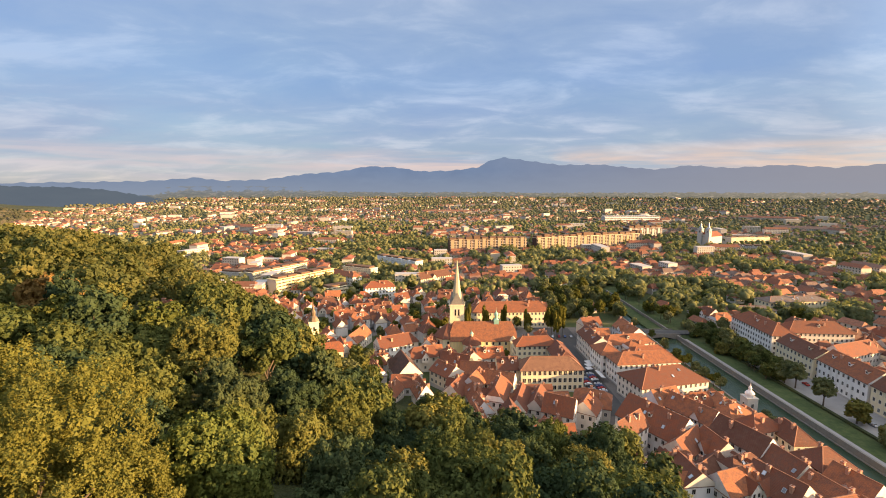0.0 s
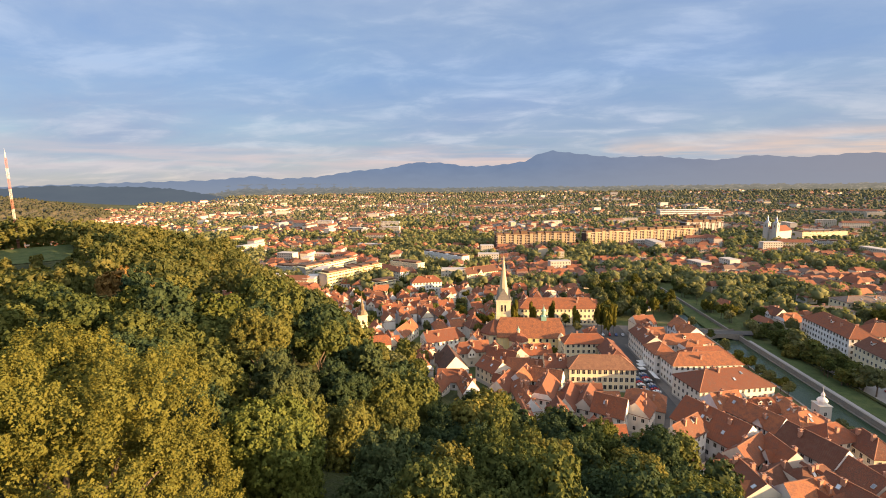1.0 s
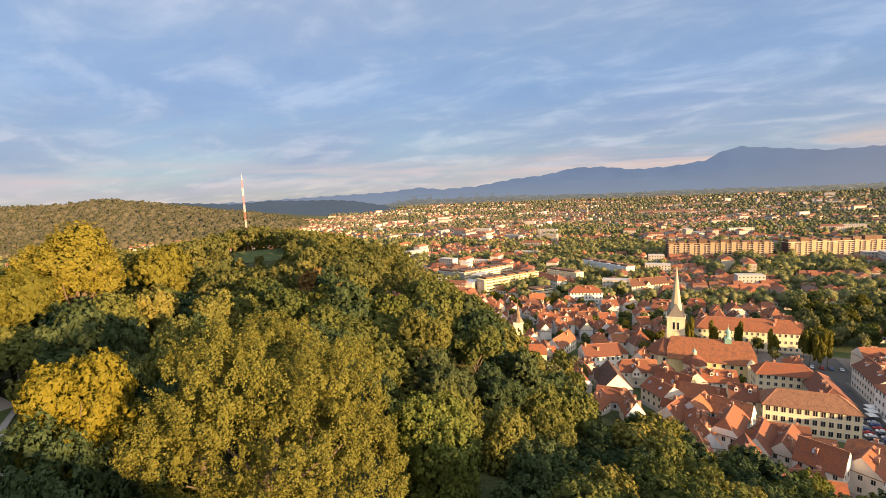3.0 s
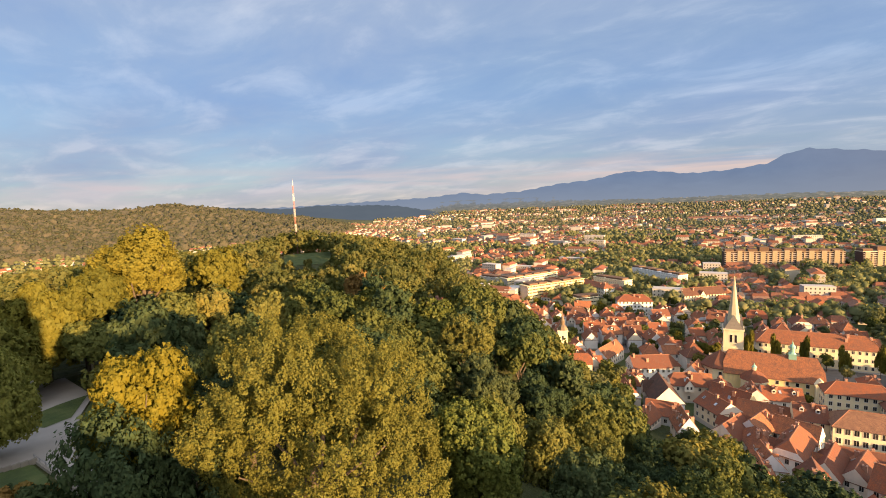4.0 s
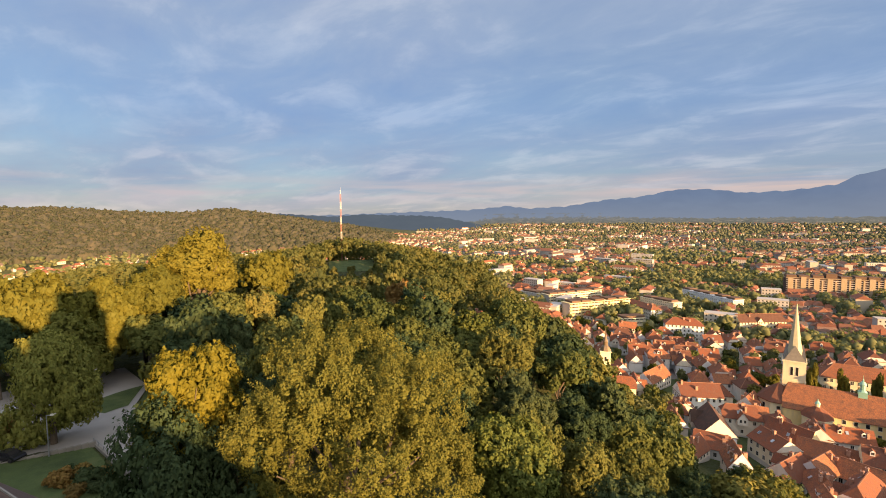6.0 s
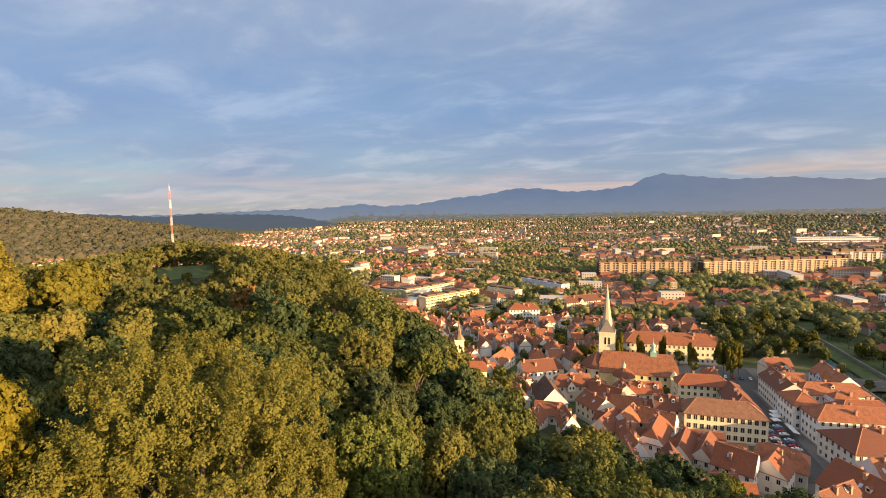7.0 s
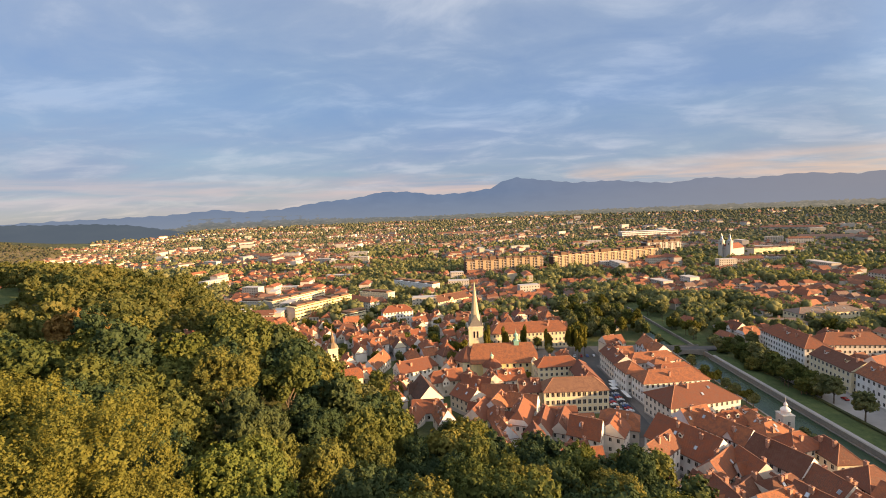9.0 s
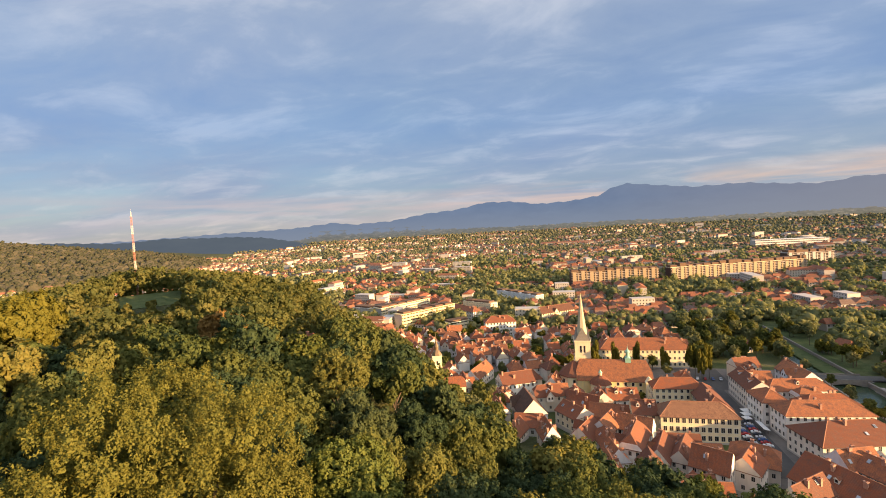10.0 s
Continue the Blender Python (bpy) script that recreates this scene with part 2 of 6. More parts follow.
    M["grass"] = material("grass", lambda n: surface(n, ramp(n, noisy(n, 0.25, 6.0, "World", 0.65), [(0.3, (0.036, 0.056, 0.017)), (0.5, (0.060, 0.086, 0.025)), (0.66, (0.088, 0.104, 0.036)), (0.78, (0.14, 0.12, 0.07))]), 0.95, height=noisy(n, 5.0, 4.0, "World"), depth=0.15))
    M["brick"] = material("chimney_brick", lambda n: surface(n, mixed(n, noisy(n, 2.0, 4.0, "World"), (0.30, 0.13, 0.08, 1), (0.52, 0.34, 0.25, 1)), 0.9))
    M["slate"] = material("grey_brown_slate", clay([(0.0, (0.13, 0.11, 0.10)), (1.0, (0.17, 0.145, 0.125))]))
    M["pale"] = material("pale_stone_plaster", plaster([(0, (0.52, 0.49, 0.44))]))
    M["metal"] = material("grey_metal", lambda n: surface(n, mixed(n, noisy(n, 1.5, 3.0), (0.24, 0.25, 0.26, 1), (0.40, 0.41, 0.42, 1)), 0.45, 0.7))
    M["wood"] = material("dark_wood", lambda n: surface(n, mixed(n, noisy(n, 2.0, 4.0, stretch=(1, 1, 4)), (0.06, 0.035, 0.022, 1), (0.13, 0.075, 0.045, 1)), 0.8))
    M["mast_red"] = material("red_paint", lambda n: surface(n, mixed(n, noisy(n, 2.0, 3.0), (0.27, 0.10, 0.075, 1), (0.34, 0.14, 0.10, 1)), 0.5))
    M["mast_white"] = material("white_paint", lambda n: surface(n, mixed(n, noisy(n, 2.0, 3.0), (0.46, 0.43, 0.40, 1), (0.58, 0.55, 0.52, 1)), 0.5))
    M["water"] = material("river_water", lambda n: surface(n, mixed(n, noisy(n, 0.08, 3.0, "World"), (0.026, 0.046, 0.026, 1), (0.045, 0.066, 0.038, 1)), 0.18, height=noisy(n, 1.6, 4.0, "World", stretch=(1, 0.5, 1)), depth=0.12, spec=0.15))

    def land(node):
        meadow = ramp(node, noisy(node, 0.02, 6.0, "World", 0.65), [(0.30, (0.030, 0.050, 0.014)), (0.48, (0.055, 0.078, 0.022)), (0.60, (0.10, 0.11, 0.035)), (0.72, (0.19, 0.165, 0.09)), (0.85, (0.26, 0.23, 0.18))])
        grain = noisy(node, 0.4, 5.0, "World", 0.7)
        c = mixed(node, maths(node, "MULTIPLY", grain, 0.5), meadow, (0.035, 0.04, 0.018, 1))
        return surface(node, c, 0.95, height=grain, depth=0.6)
    M["land"] = material("meadow_and_gardens", land)

    def wooded(node):
        c = ramp(node, noisy(node, 0.05, 6.0, "World", 0.7), [(0.30, (0.018, 0.026, 0.010)), (0.5, (0.040, 0.050, 0.015)), (0.7, (0.075, 0.075, 0.020))])
        return surface(node, c, 0.95, height=noisy(node, 0.12, 5.0, "World", 0.7), depth=6.0)
    M["wooded"] = material("wooded_slope", wooded)

    def canopy(node):
        c = ramp(node, noisy(node, 0.035, 6.0, "World", 0.7), [(0.34, (0.044, 0.044, 0.030)), (0.5, (0.066, 0.062, 0.040)), (0.66, (0.094, 0.080, 0.050))])
        return surface(node, c, 0.95, height=noisy(node, 0.15, 5.0, "World", 0.75), depth=5.0)
    M["canopy"] = material("far_wood_canopy", canopy)

    # ridges glow in painted haze colours, paler at the foot and greyer eastward
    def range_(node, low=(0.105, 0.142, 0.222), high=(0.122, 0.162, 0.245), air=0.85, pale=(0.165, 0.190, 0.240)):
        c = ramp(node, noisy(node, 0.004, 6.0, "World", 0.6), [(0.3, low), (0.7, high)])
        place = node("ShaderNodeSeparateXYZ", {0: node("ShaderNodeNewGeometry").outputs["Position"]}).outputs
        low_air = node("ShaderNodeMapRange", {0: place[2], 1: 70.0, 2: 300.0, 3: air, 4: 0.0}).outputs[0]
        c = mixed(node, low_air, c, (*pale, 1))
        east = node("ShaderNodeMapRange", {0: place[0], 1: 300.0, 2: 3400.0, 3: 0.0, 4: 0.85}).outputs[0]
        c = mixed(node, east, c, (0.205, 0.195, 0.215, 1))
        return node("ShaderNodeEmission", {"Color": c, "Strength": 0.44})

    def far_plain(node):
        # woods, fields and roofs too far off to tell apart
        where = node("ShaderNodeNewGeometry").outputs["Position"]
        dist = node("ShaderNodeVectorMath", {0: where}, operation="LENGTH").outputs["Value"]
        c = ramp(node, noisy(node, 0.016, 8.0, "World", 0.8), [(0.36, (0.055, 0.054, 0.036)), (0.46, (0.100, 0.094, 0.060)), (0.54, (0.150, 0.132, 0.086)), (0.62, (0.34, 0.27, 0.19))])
        # haze painted in: the glowing colour fades to an air tone with distance
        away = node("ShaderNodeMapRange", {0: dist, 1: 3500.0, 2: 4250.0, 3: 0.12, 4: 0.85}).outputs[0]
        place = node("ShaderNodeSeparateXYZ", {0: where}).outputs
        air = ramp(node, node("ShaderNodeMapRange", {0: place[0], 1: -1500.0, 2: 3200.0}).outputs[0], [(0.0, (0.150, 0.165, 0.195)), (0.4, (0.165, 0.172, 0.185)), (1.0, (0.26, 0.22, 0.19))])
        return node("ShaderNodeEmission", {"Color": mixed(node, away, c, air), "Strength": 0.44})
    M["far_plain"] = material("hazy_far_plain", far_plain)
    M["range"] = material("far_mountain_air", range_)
    # the low hill glows too, its blue haze part of the emission colour
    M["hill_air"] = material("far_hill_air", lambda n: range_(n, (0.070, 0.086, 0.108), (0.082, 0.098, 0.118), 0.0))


make_materials()

# ---- land ----
PROFILES = []
RINGS = (0, 60, 120, 180, 250, 330, 420, 520, 650)


def profile(az, *heights):
    """Height of the hill along one bearing (degrees to the left of +y), at the distances of RINGS."""
    PROFILES.append((az, heights))


profile(-180, 78, 70, 50, 25, 6, 0, 0, 0, 0)
profile(-60, 78, 60, 24, 0, 0, 0, 0, 0, 0)
profile(-40, 78, 58, 20, 0, 0, 0, 0, 0, 0)
profile(-20, 78, 58, 24, 0, 0, 0, 0, 0, 0)
profile(-5, 78, 60, 30, 5, 0, 0, 0, 0, 0)
profile(5, 78, 62, 38, 10, 1, 0, 0, 0, 0)
profile(13, 78, 64, 47, 22, 3, 0, 0, 0, 0)
profile(18, 78, 65, 53, 36, 11, 0, 0, 0, 0)
profile(22, 78, 67, 60, 54, 38, 12, 1, 0, 0)
profile(33, 78, 69, 64, 60, 57, 57, 26, 4, 0)
profile(42, 78, 70, 67, 66, 69, 79, 60, 18, 1)
profile(50, 78, 70, 66, 66, 69, 79, 68, 30, 4)
profile(60, 78, 71, 68, 66, 70, 74, 64, 36, 8)
profile(75, 78, 75, 73, 70, 66, 64, 56, 38, 14)
profile(95, 78, 77, 75, 70, 64, 58, 50, 36, 14)
profile(180, 78, 70, 50, 25, 6, 0, 0, 0, 0)
P_AZ = np.array([p[0] for p in PROFILES], float)
P_Z = np.array([p[1] for p in PROFILES], float)
SHEAR, RIVER_E, RIVER_W = 0.012, 154.0, 176.4


def smooth(a, b, v):
    t = np.clip((v - a) / (b - a), 0, 1)
    return t * t * (3 - 2 * t)


def waves(x, y, size):
    """Slow, uneven swell between -1 and 1."""
    a = np.sin(x / size * 1.7 + 1.3 * np.sin(y / size * 0.9)) + np.sin(y / size * 1.9 + 1.1 * np.sin(x / size * 1.2 + 2.0))
    return a / 2


def land_z(x, y):
    """Height of the bare ground, hill and all."""
    x, y = np.asarray(x, float), np.asarray(y, float)
    r, az = np.hypot(x, y), np.degrees(np.arctan2(-x, y))
    i = np.clip(np.searchsorted(P_AZ, az) - 1, 0, len(P_AZ) - 2)
    f = (az - P_AZ[i]) / (P_AZ[i + 1] - P_AZ[i])
    f = f * f * (3 - 2 * f)
    j = np.clip(np.searchsorted(RINGS, r) - 1, 0, len(RINGS) - 2)
    rings = np.array(RINGS, float)
    g = np.clip((r - rings[j]) / (rings[j + 1] - rings[j]), 0, 1)
    z = (P_Z[i, j] * (1 - f) + P_Z[i + 1, j] * f) * (1 - g) + (P_Z[i, j + 1] * (1 - f) + P_Z[i + 1, j + 1] * f) * g
    z = z + 84 * (np.clip(r - 1400, 0, 2900) / 2900) ** 2 * np.interp(az, (30, 40), (1.0, 0.25))
    crest = np.interp(az, (34, 42, 47, 50, 55, 60, 63, 66, 70, 74, 78, 82, 90, 110), (0, 18, 56, 78, 98, 110, 118, 103, 99, 108, 126, 121, 118, 100))
    z = z + crest * smooth(1050, 1750, r) * (1 - 0.25 * smooth(1800, 3000, r)) * (1 + 0.10 * waves(x, y, 170))
    return z


def in_river(x, y, margin=0.0):
    u = x - SHEAR * (y - 200)
    return (RIVER_E - margin < u) & (u < RIVER_W + margin) & (y < 480 + margin)


def mesh_of(name, verts, faces, mats, index=None, smooth_shade=False):
    me = bpy.data.meshes.new(name)
    me.from_pydata([tuple(v) for v in verts], [], faces)
    for m in mats:
        me.materials.append(M[m])
    if index is not None:
        me.polygons.foreach_set("material_index", np.array(index, np.int32))
    if smooth_shade:
        me.polygons.foreach_set("use_smooth", np.ones(len(me.polygons), bool))
    me.update()
    return me


def leaves_of(name, verts, mats, index=None):
    """A mesh of loose triangles: verts in threes, as one array."""
    verts = np.asarray(verts, np.float32).reshape(-1, 3)
    n = len(verts) // 3
    me = bpy.data.meshes.new(name)
    me.vertices.add(len(verts))
    me.vertices.foreach_set("co", verts.ravel())
    me.loops.add(n * 3)
    me.loops.foreach_set("vertex_index", np.arange(n * 3, dtype=np.int32))
    me.polygons.add(n)
    me.polygons.foreach_set("loop_start", np.arange(0, n * 3, 3, dtype=np.int32))
    for m in mats:
        me.materials.append(M[m])
    if index is not None:
        me.polygons.foreach_set("material_index", np.asarray(index, np.int32))
    me.update(calc_edges=True)
    return me


def part(name, me, parent, label="", m=None):
    ob = new(name, me)
    ob.parent = parent
    if m is not None:
        ob.matrix_basis = m
    return tagged(ob, label) if label else ob


def thing(name, m, label, category, group="", me=None):
    ob = new(name, me)
    ob.matrix_basis = m
    return tagged(ob, label, category, group)


def steps(near, far, step, grow):
    out, v, s = [], near, step
    while v < far:
        out.append(v)
        s *= grow
        v += s
    return out + [far]


def build_ground():
    us = [-u for u in steps(560, 4900, 9, 1.09)][::-1] + list(np.arange(-553, 154, 7)) + [RIVER_E - 0.3, RIVER_E, (RIVER_E + RIVER_W) / 2, RIVER_W, RIVER_W + 0.3] + list(np.arange(186, 400, 8)) + steps(400, 4900, 9, 1.09)
    ys = [-u for u in steps(300, 4000, 12, 1.2)][::-1] + list(np.arange(-290, 480, 7)) + [480, 480.3] + list(np.arange(488, 700, 9)) + steps(700, 4950, 9, 1.07)
    U, Y = np.meshgrid(np.array(us, float), np.array(ys, float))
    X = U + SHEAR * (Y - 200) * (np.abs(Y) < 3000)
    Z = land_z(X, Y)
    cut = (U > RIVER_E - 0.1) & (U < RIVER_W + 0.1) & (Y < 480.1)
    Z = np.where(cut, -7.0, Z)
    nx, ny = len(us), len(ys)
    verts = np.stack([X, Y, Z], -1).reshape(-1, 3)
    faces = [(j * nx + i, j * nx + i + 1, (j + 1) * nx + i + 1, (j + 1) * nx + i) for j in range(ny - 1) for i in range(nx - 1)]
    far = np.hypot(X, Y).reshape(-1) > 1000
    crest = (Z.reshape(-1) > 28) & far
    hill = (Z.reshape(-1) > 6) & ~far
    index = [1 if crest[f[0]] or crest[f[2]] or hill[f[0]] else 0 for f in faces]
    me = mesh_of("ground", verts, faces, ["land", "wooded"], index, True)
    tagged(new("ground", me), "green and brown ground of gardens and meadow", "ground", kind="structure")
    w = [(RIVER_E - 0.2 + SHEAR * (y - 200), y, -2.6) for y in (-290, 480)] + [(RIVER_W + 0.2 + SHEAR * (y - 200), y, -2.6) for y in (480, -290)]
    tagged(new("water", mesh_of("water", w, [(0, 3, 2, 1)], ["water"])), "still green river water between stone quays", "water", kind="structure")


build_ground()


def build_range():
    """The far mountains: three ridges, one behind another."""
    AZ = (-62, -50, -44, -41, -37, -32.4, -28.6, -25.5, -22.2, -19, -14.5, -11, -7.7, -6.1, -4.4, -1.1, 2.8, 6, 9.5, 13, 17, 21.5, 26.3, 28.6, 33.4, 41, 50, 70)
    EL = (2.1, 2.2, 2.3, 2.1, 2.5, 2.3, 2.7, 2.3, 2.6, 3.0, 3.0, 3.5, 4.0, 3.7, 2.8, 2.4, 2.3, 2.8, 2.9, 2.2, 1.9, 1.2, 1.0, 1.35, 0.9, 0.7, 0.4, 0.2)
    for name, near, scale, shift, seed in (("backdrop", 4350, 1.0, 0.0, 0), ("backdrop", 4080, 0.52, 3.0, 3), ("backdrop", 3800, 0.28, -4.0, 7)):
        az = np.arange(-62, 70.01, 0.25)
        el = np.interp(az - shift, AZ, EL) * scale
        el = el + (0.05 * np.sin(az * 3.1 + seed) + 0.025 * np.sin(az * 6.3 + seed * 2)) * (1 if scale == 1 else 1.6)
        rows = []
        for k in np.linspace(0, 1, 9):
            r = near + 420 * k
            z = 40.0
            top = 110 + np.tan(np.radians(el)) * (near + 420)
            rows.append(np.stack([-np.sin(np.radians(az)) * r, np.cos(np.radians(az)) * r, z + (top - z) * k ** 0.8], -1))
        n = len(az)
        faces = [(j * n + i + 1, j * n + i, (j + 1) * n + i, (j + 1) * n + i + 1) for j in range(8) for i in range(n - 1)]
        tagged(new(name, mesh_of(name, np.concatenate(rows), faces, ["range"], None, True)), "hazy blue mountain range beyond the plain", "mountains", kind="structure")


build_range()


def build_far_plain():
    """The last stretch of the plain, too far off to shift or to tell its woods and roofs apart."""
    gen = np.random.default_rng(77)
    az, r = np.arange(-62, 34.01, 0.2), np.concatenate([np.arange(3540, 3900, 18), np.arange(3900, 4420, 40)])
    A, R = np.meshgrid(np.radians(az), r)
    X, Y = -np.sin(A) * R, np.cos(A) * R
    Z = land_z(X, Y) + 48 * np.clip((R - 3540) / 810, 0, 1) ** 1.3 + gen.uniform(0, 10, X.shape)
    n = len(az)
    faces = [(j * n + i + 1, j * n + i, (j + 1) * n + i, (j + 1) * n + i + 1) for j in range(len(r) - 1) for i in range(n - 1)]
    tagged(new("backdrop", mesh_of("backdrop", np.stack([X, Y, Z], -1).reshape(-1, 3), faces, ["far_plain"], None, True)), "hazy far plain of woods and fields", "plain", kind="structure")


build_far_plain()


def build_low_hill():
    az = np.arange(28, 72.01, 0.25)
    el = np.interp(az, (28, 33.5, 37, 40, 43, 47, 51, 56, 60, 62, 65, 72), (-1.9, -0.7, 0.0, 0.25, 0.3, 0.45, 0.2, 0.55, 0.75, 1.15, 0.7, 0.4)) + 0.04 * np.sin(az * 5.1) + 0.03 * np.sin(az * 11.7)
    rows = [np.stack([-np.sin(np.radians(az)) * r, np.cos(np.radians(az)) * r, 20 + (90 + np.tan(np.radians(el)) * 3600) * k], -1) for r, k in ((3100, 0.0), (3250, 0.45), (3420, 0.8), (3600, 1.0), (3700, 0.9))]
    n = len(az)
    faces = [(j * n + i + 1, j * n + i, (j + 1) * n + i, (j + 1) * n + i + 1) for j in range(4) for i in range(n - 1)]
    tagged(new("backdrop", mesh_of("backdrop", np.concatenate(rows), faces, ["hill_air"], None, True)), "dark wooded hill at the edge of the plain, tinted by haze", "hill", kind="structure")


build_low_hill()

# ---- trees ----
rng = np.random.default_rng(7)


def unit(n, gen):
    v = gen.normal(size=(n, 3))
    return v / np.linalg.norm(v, axis=1, keepdims=True)


def leaf_cards(points, outward, size, gen, lean=2.3):
    """Leaf clumps as loose pointed leaves that mostly face outward."""
    n = len(points)
    normal = outward * lean + unit(n, gen)
    normal /= np.linalg.norm(normal, axis=1, keepdims=True)
    side = np.cross(normal, unit(n, gen))
    side /= np.linalg.norm(side, axis=1, keepdims=True) + 1e-9
    up = np.cross(normal, side)
    s = (size * gen.uniform(0.6, 1.35, n))[:, None]
    a, b = side * s, up * s * 0.62
    dip = normal * s * 0.22
    skew = a * gen.uniform(-0.4, 0.4, (n, 1))
    return np.stack([points - a - b * 0.8 - dip, points + a - b * 0.8 - dip, points + skew + b * 1.2 + dip], 1)


def crown_points(n, lobes, gen, radius=1.0, tall=1.0, spread=0.64, reach=0.062, rise=0.3, long=0.7):
    """Points and outward directions on domed leaf tufts, which sit on boughs, which make up a crown one radius wide."""
    d = unit(lobes * 5, gen)
    d = d[d[:, 2] > -0.72][:lobes]
    lobes = len(d)
    centres = d * (spread * gen.uniform(0.72, 1.10, (lobes, 1)))
    size = gen.uniform(0.18, 0.46, lobes)
    bough, bough_size = np.vstack([centres, [[0, 0, 0.0]]]), np.append(size, 0.50)
    per = 130 if n > 60000 else 26 if n > 9000 else 13 if n > 3000 else 8 if n > 900 else 6
    m = n // per
    weight = bough_size ** 1.8
    weight /= weight.sum()
    base, out = np.zeros((0, 3)), np.zeros((0, 3))
    while len(base) < m:
        pick = gen.choice(lobes + 1, m * 2, p=weight)
        w = unit(m * 2, gen)
        q = bough[pick] + w * (bough_size[pick] * gen.uniform(0.86, 1.06, m * 2))[:, None]
        inside = np.zeros(m * 2, bool)
        for c, r in zip(bough, bough_size):
            inside |= ((q - c) ** 2).sum(1) < (r * 0.84) ** 2
        keep = ~inside & (q[:, 2] > -0.92) & (w[:, 2] > -0.6)
        base, out = np.concatenate([base, q[keep]]), np.concatenate([out, w[keep]])
    base, out = base[:m], out[:m]
    grow = out + (0, 0, rise) + unit(m, gen) * 0.35
    grow /= np.linalg.norm(grow, axis=1, keepdims=True)
    dome = reach * gen.uniform(0.55, 1.35, m)
    k = np.repeat(np.arange(m), per)
    off = unit(len(k), gen)
    dot = (off * grow[k]).sum(1, keepdims=True)
    off = np.where(dot < 0, off - 2 * dot * grow[k], off)
    p = base[k] + (off + grow[k] * np.abs(dot) * long) * (dome[k] * gen.uniform(0.7, 1.05, len(k)))[:, None]
    w = off * 0.75 + out[k] * 0.55
    w /= np.linalg.norm(w, axis=1, keepdims=True)
    return p * (radius, radius, radius * tall), w, bough * (radius, radius, radius * tall), bough_size * radius


def crown_mesh(n, size, lobes, seed, radius=6.0, tall=1.05, leaf="leaf", spread=0.66, rise=0.3, reach=0.062, long=0.7, lean=2.3):
    gen = np.random.default_rng(seed)
    p, w, centres, sizes = crown_points(n, lobes, gen, radius, tall, spread, reach, rise, long)
    cards = leaf_cards(p, w, size, gen, lean).reshape(-1, 3)
    # dense boughs within, so that little light passes through
    core = []
    for c, r in zip(centres, sizes):
        k = int(min(220, 40 + 3.0 * (r / size) ** 2))
        q = unit(k, gen)
        core.append(leaf_cards(c + q * r * gen.uniform(0.5, 0.8, (k, 1)), q, size * 2.0, gen, 2.4).reshape(-1, 3))
    return leaves_of("crown", np.concatenate([cards] + core), [leaf])


def tube(verts, faces, a, b, ra, rb, sides=7):
    a, b = Vector(a), Vector(b)
    q = (b - a).to_track_quat("Z", "Y").to_matrix()
    base = len(verts)
    for end, r in ((a, ra), (b, rb)):
        for i in range(sides):
            t = 2 * math.pi * i / sides
            verts.append(end + q @ Vector((r * math.cos(t), r * math.sin(t), 0)))
    for i in range(sides):
        j = (i + 1) % sides
        faces.append((base + i, base + j, base + sides + j, base + sides + i))
    faces.append(tuple(base + sides + i for i in range(sides)))


def trunk_mesh(height, girth, reach, seed, limbs=5):
    gen = random.Random(seed)
    verts, faces = [], []
    fork = height * 0.55
    tube(verts, faces, (0, 0, -1.5), (0.1, 0.1, fork), girth, girth * 0.7, 9)
    tube(verts, faces, (0.1, 0.1, fork - 0.1), (0.3, -0.2, height), girth * 0.7, girth * 0.25)
    for i in range(limbs):
        t = 2 * math.pi * (i + gen.random() * 0.6) / limbs
        z0 = fork * gen.uniform(0.8, 1.1)
        mid = Vector((math.cos(t) * reach * 0.45, math.sin(t) * reach * 0.45, z0 + height * 0.22))
        tube(verts, faces, (0.1, 0.1, z0), mid, girth * 0.42, girth * 0.26, 6)
        tube(verts, faces, mid, mid + Vector((math.cos(t + 0.4) * reach * 0.35, math.sin(t + 0.4) * reach * 0.35, height * 0.2)), girth * 0.26, girth * 0.08, 5)
    return mesh_of("trunk", verts, faces, ["bark"], None, True)


def tree(x, y, top, radius, crown, trunk, label, name="tree", group="", tall=1.0, z=None):
    """A tree whose crown ends at height top; crown and trunk meshes are made for radius 6 and height 12."""
    z = float(land_z(x, y)) if z is None else z
    ob = thing(name, pose(x, y, z, 0, 0, rng.uniform(0, 360)), label, "tree", group)
    k = radius / 6.0
    middle = top - z - 6.3 * k * tall
    part("trunk", trunk, ob, m=Matrix.Diagonal((k, k, max(0.4, middle / 12.0 * 1.15), 1)))
    part("crown", crown, ob, m=Matrix.Translation((0, 0, middle)) @ Matrix.Diagonal((k, k, k * tall, 1)) @ pose(0, 0, 0, 0, 0, rng.uniform(0, 360)))
    return ob


TAKEN = []


def free(x, y, r):
    return all((x - a) ** 2 + (y - b) ** 2 > (r + c) ** 2 for a, b, c in TAKEN)


def take(x, y, length, width, rot):
    """Mark the ground under a house as taken, as a row of discs."""
    k = max(1, round(length / max(width, 1) * 1.3))
    c, s = math.cos(radians(rot)), math.sin(radians(rot))
    for i in range(k):
        d = (i + 0.5) / k * length - length / 2
        TAKEN.append((x + c * d, y + s * d, width * 0.52))


# ---- houses ----


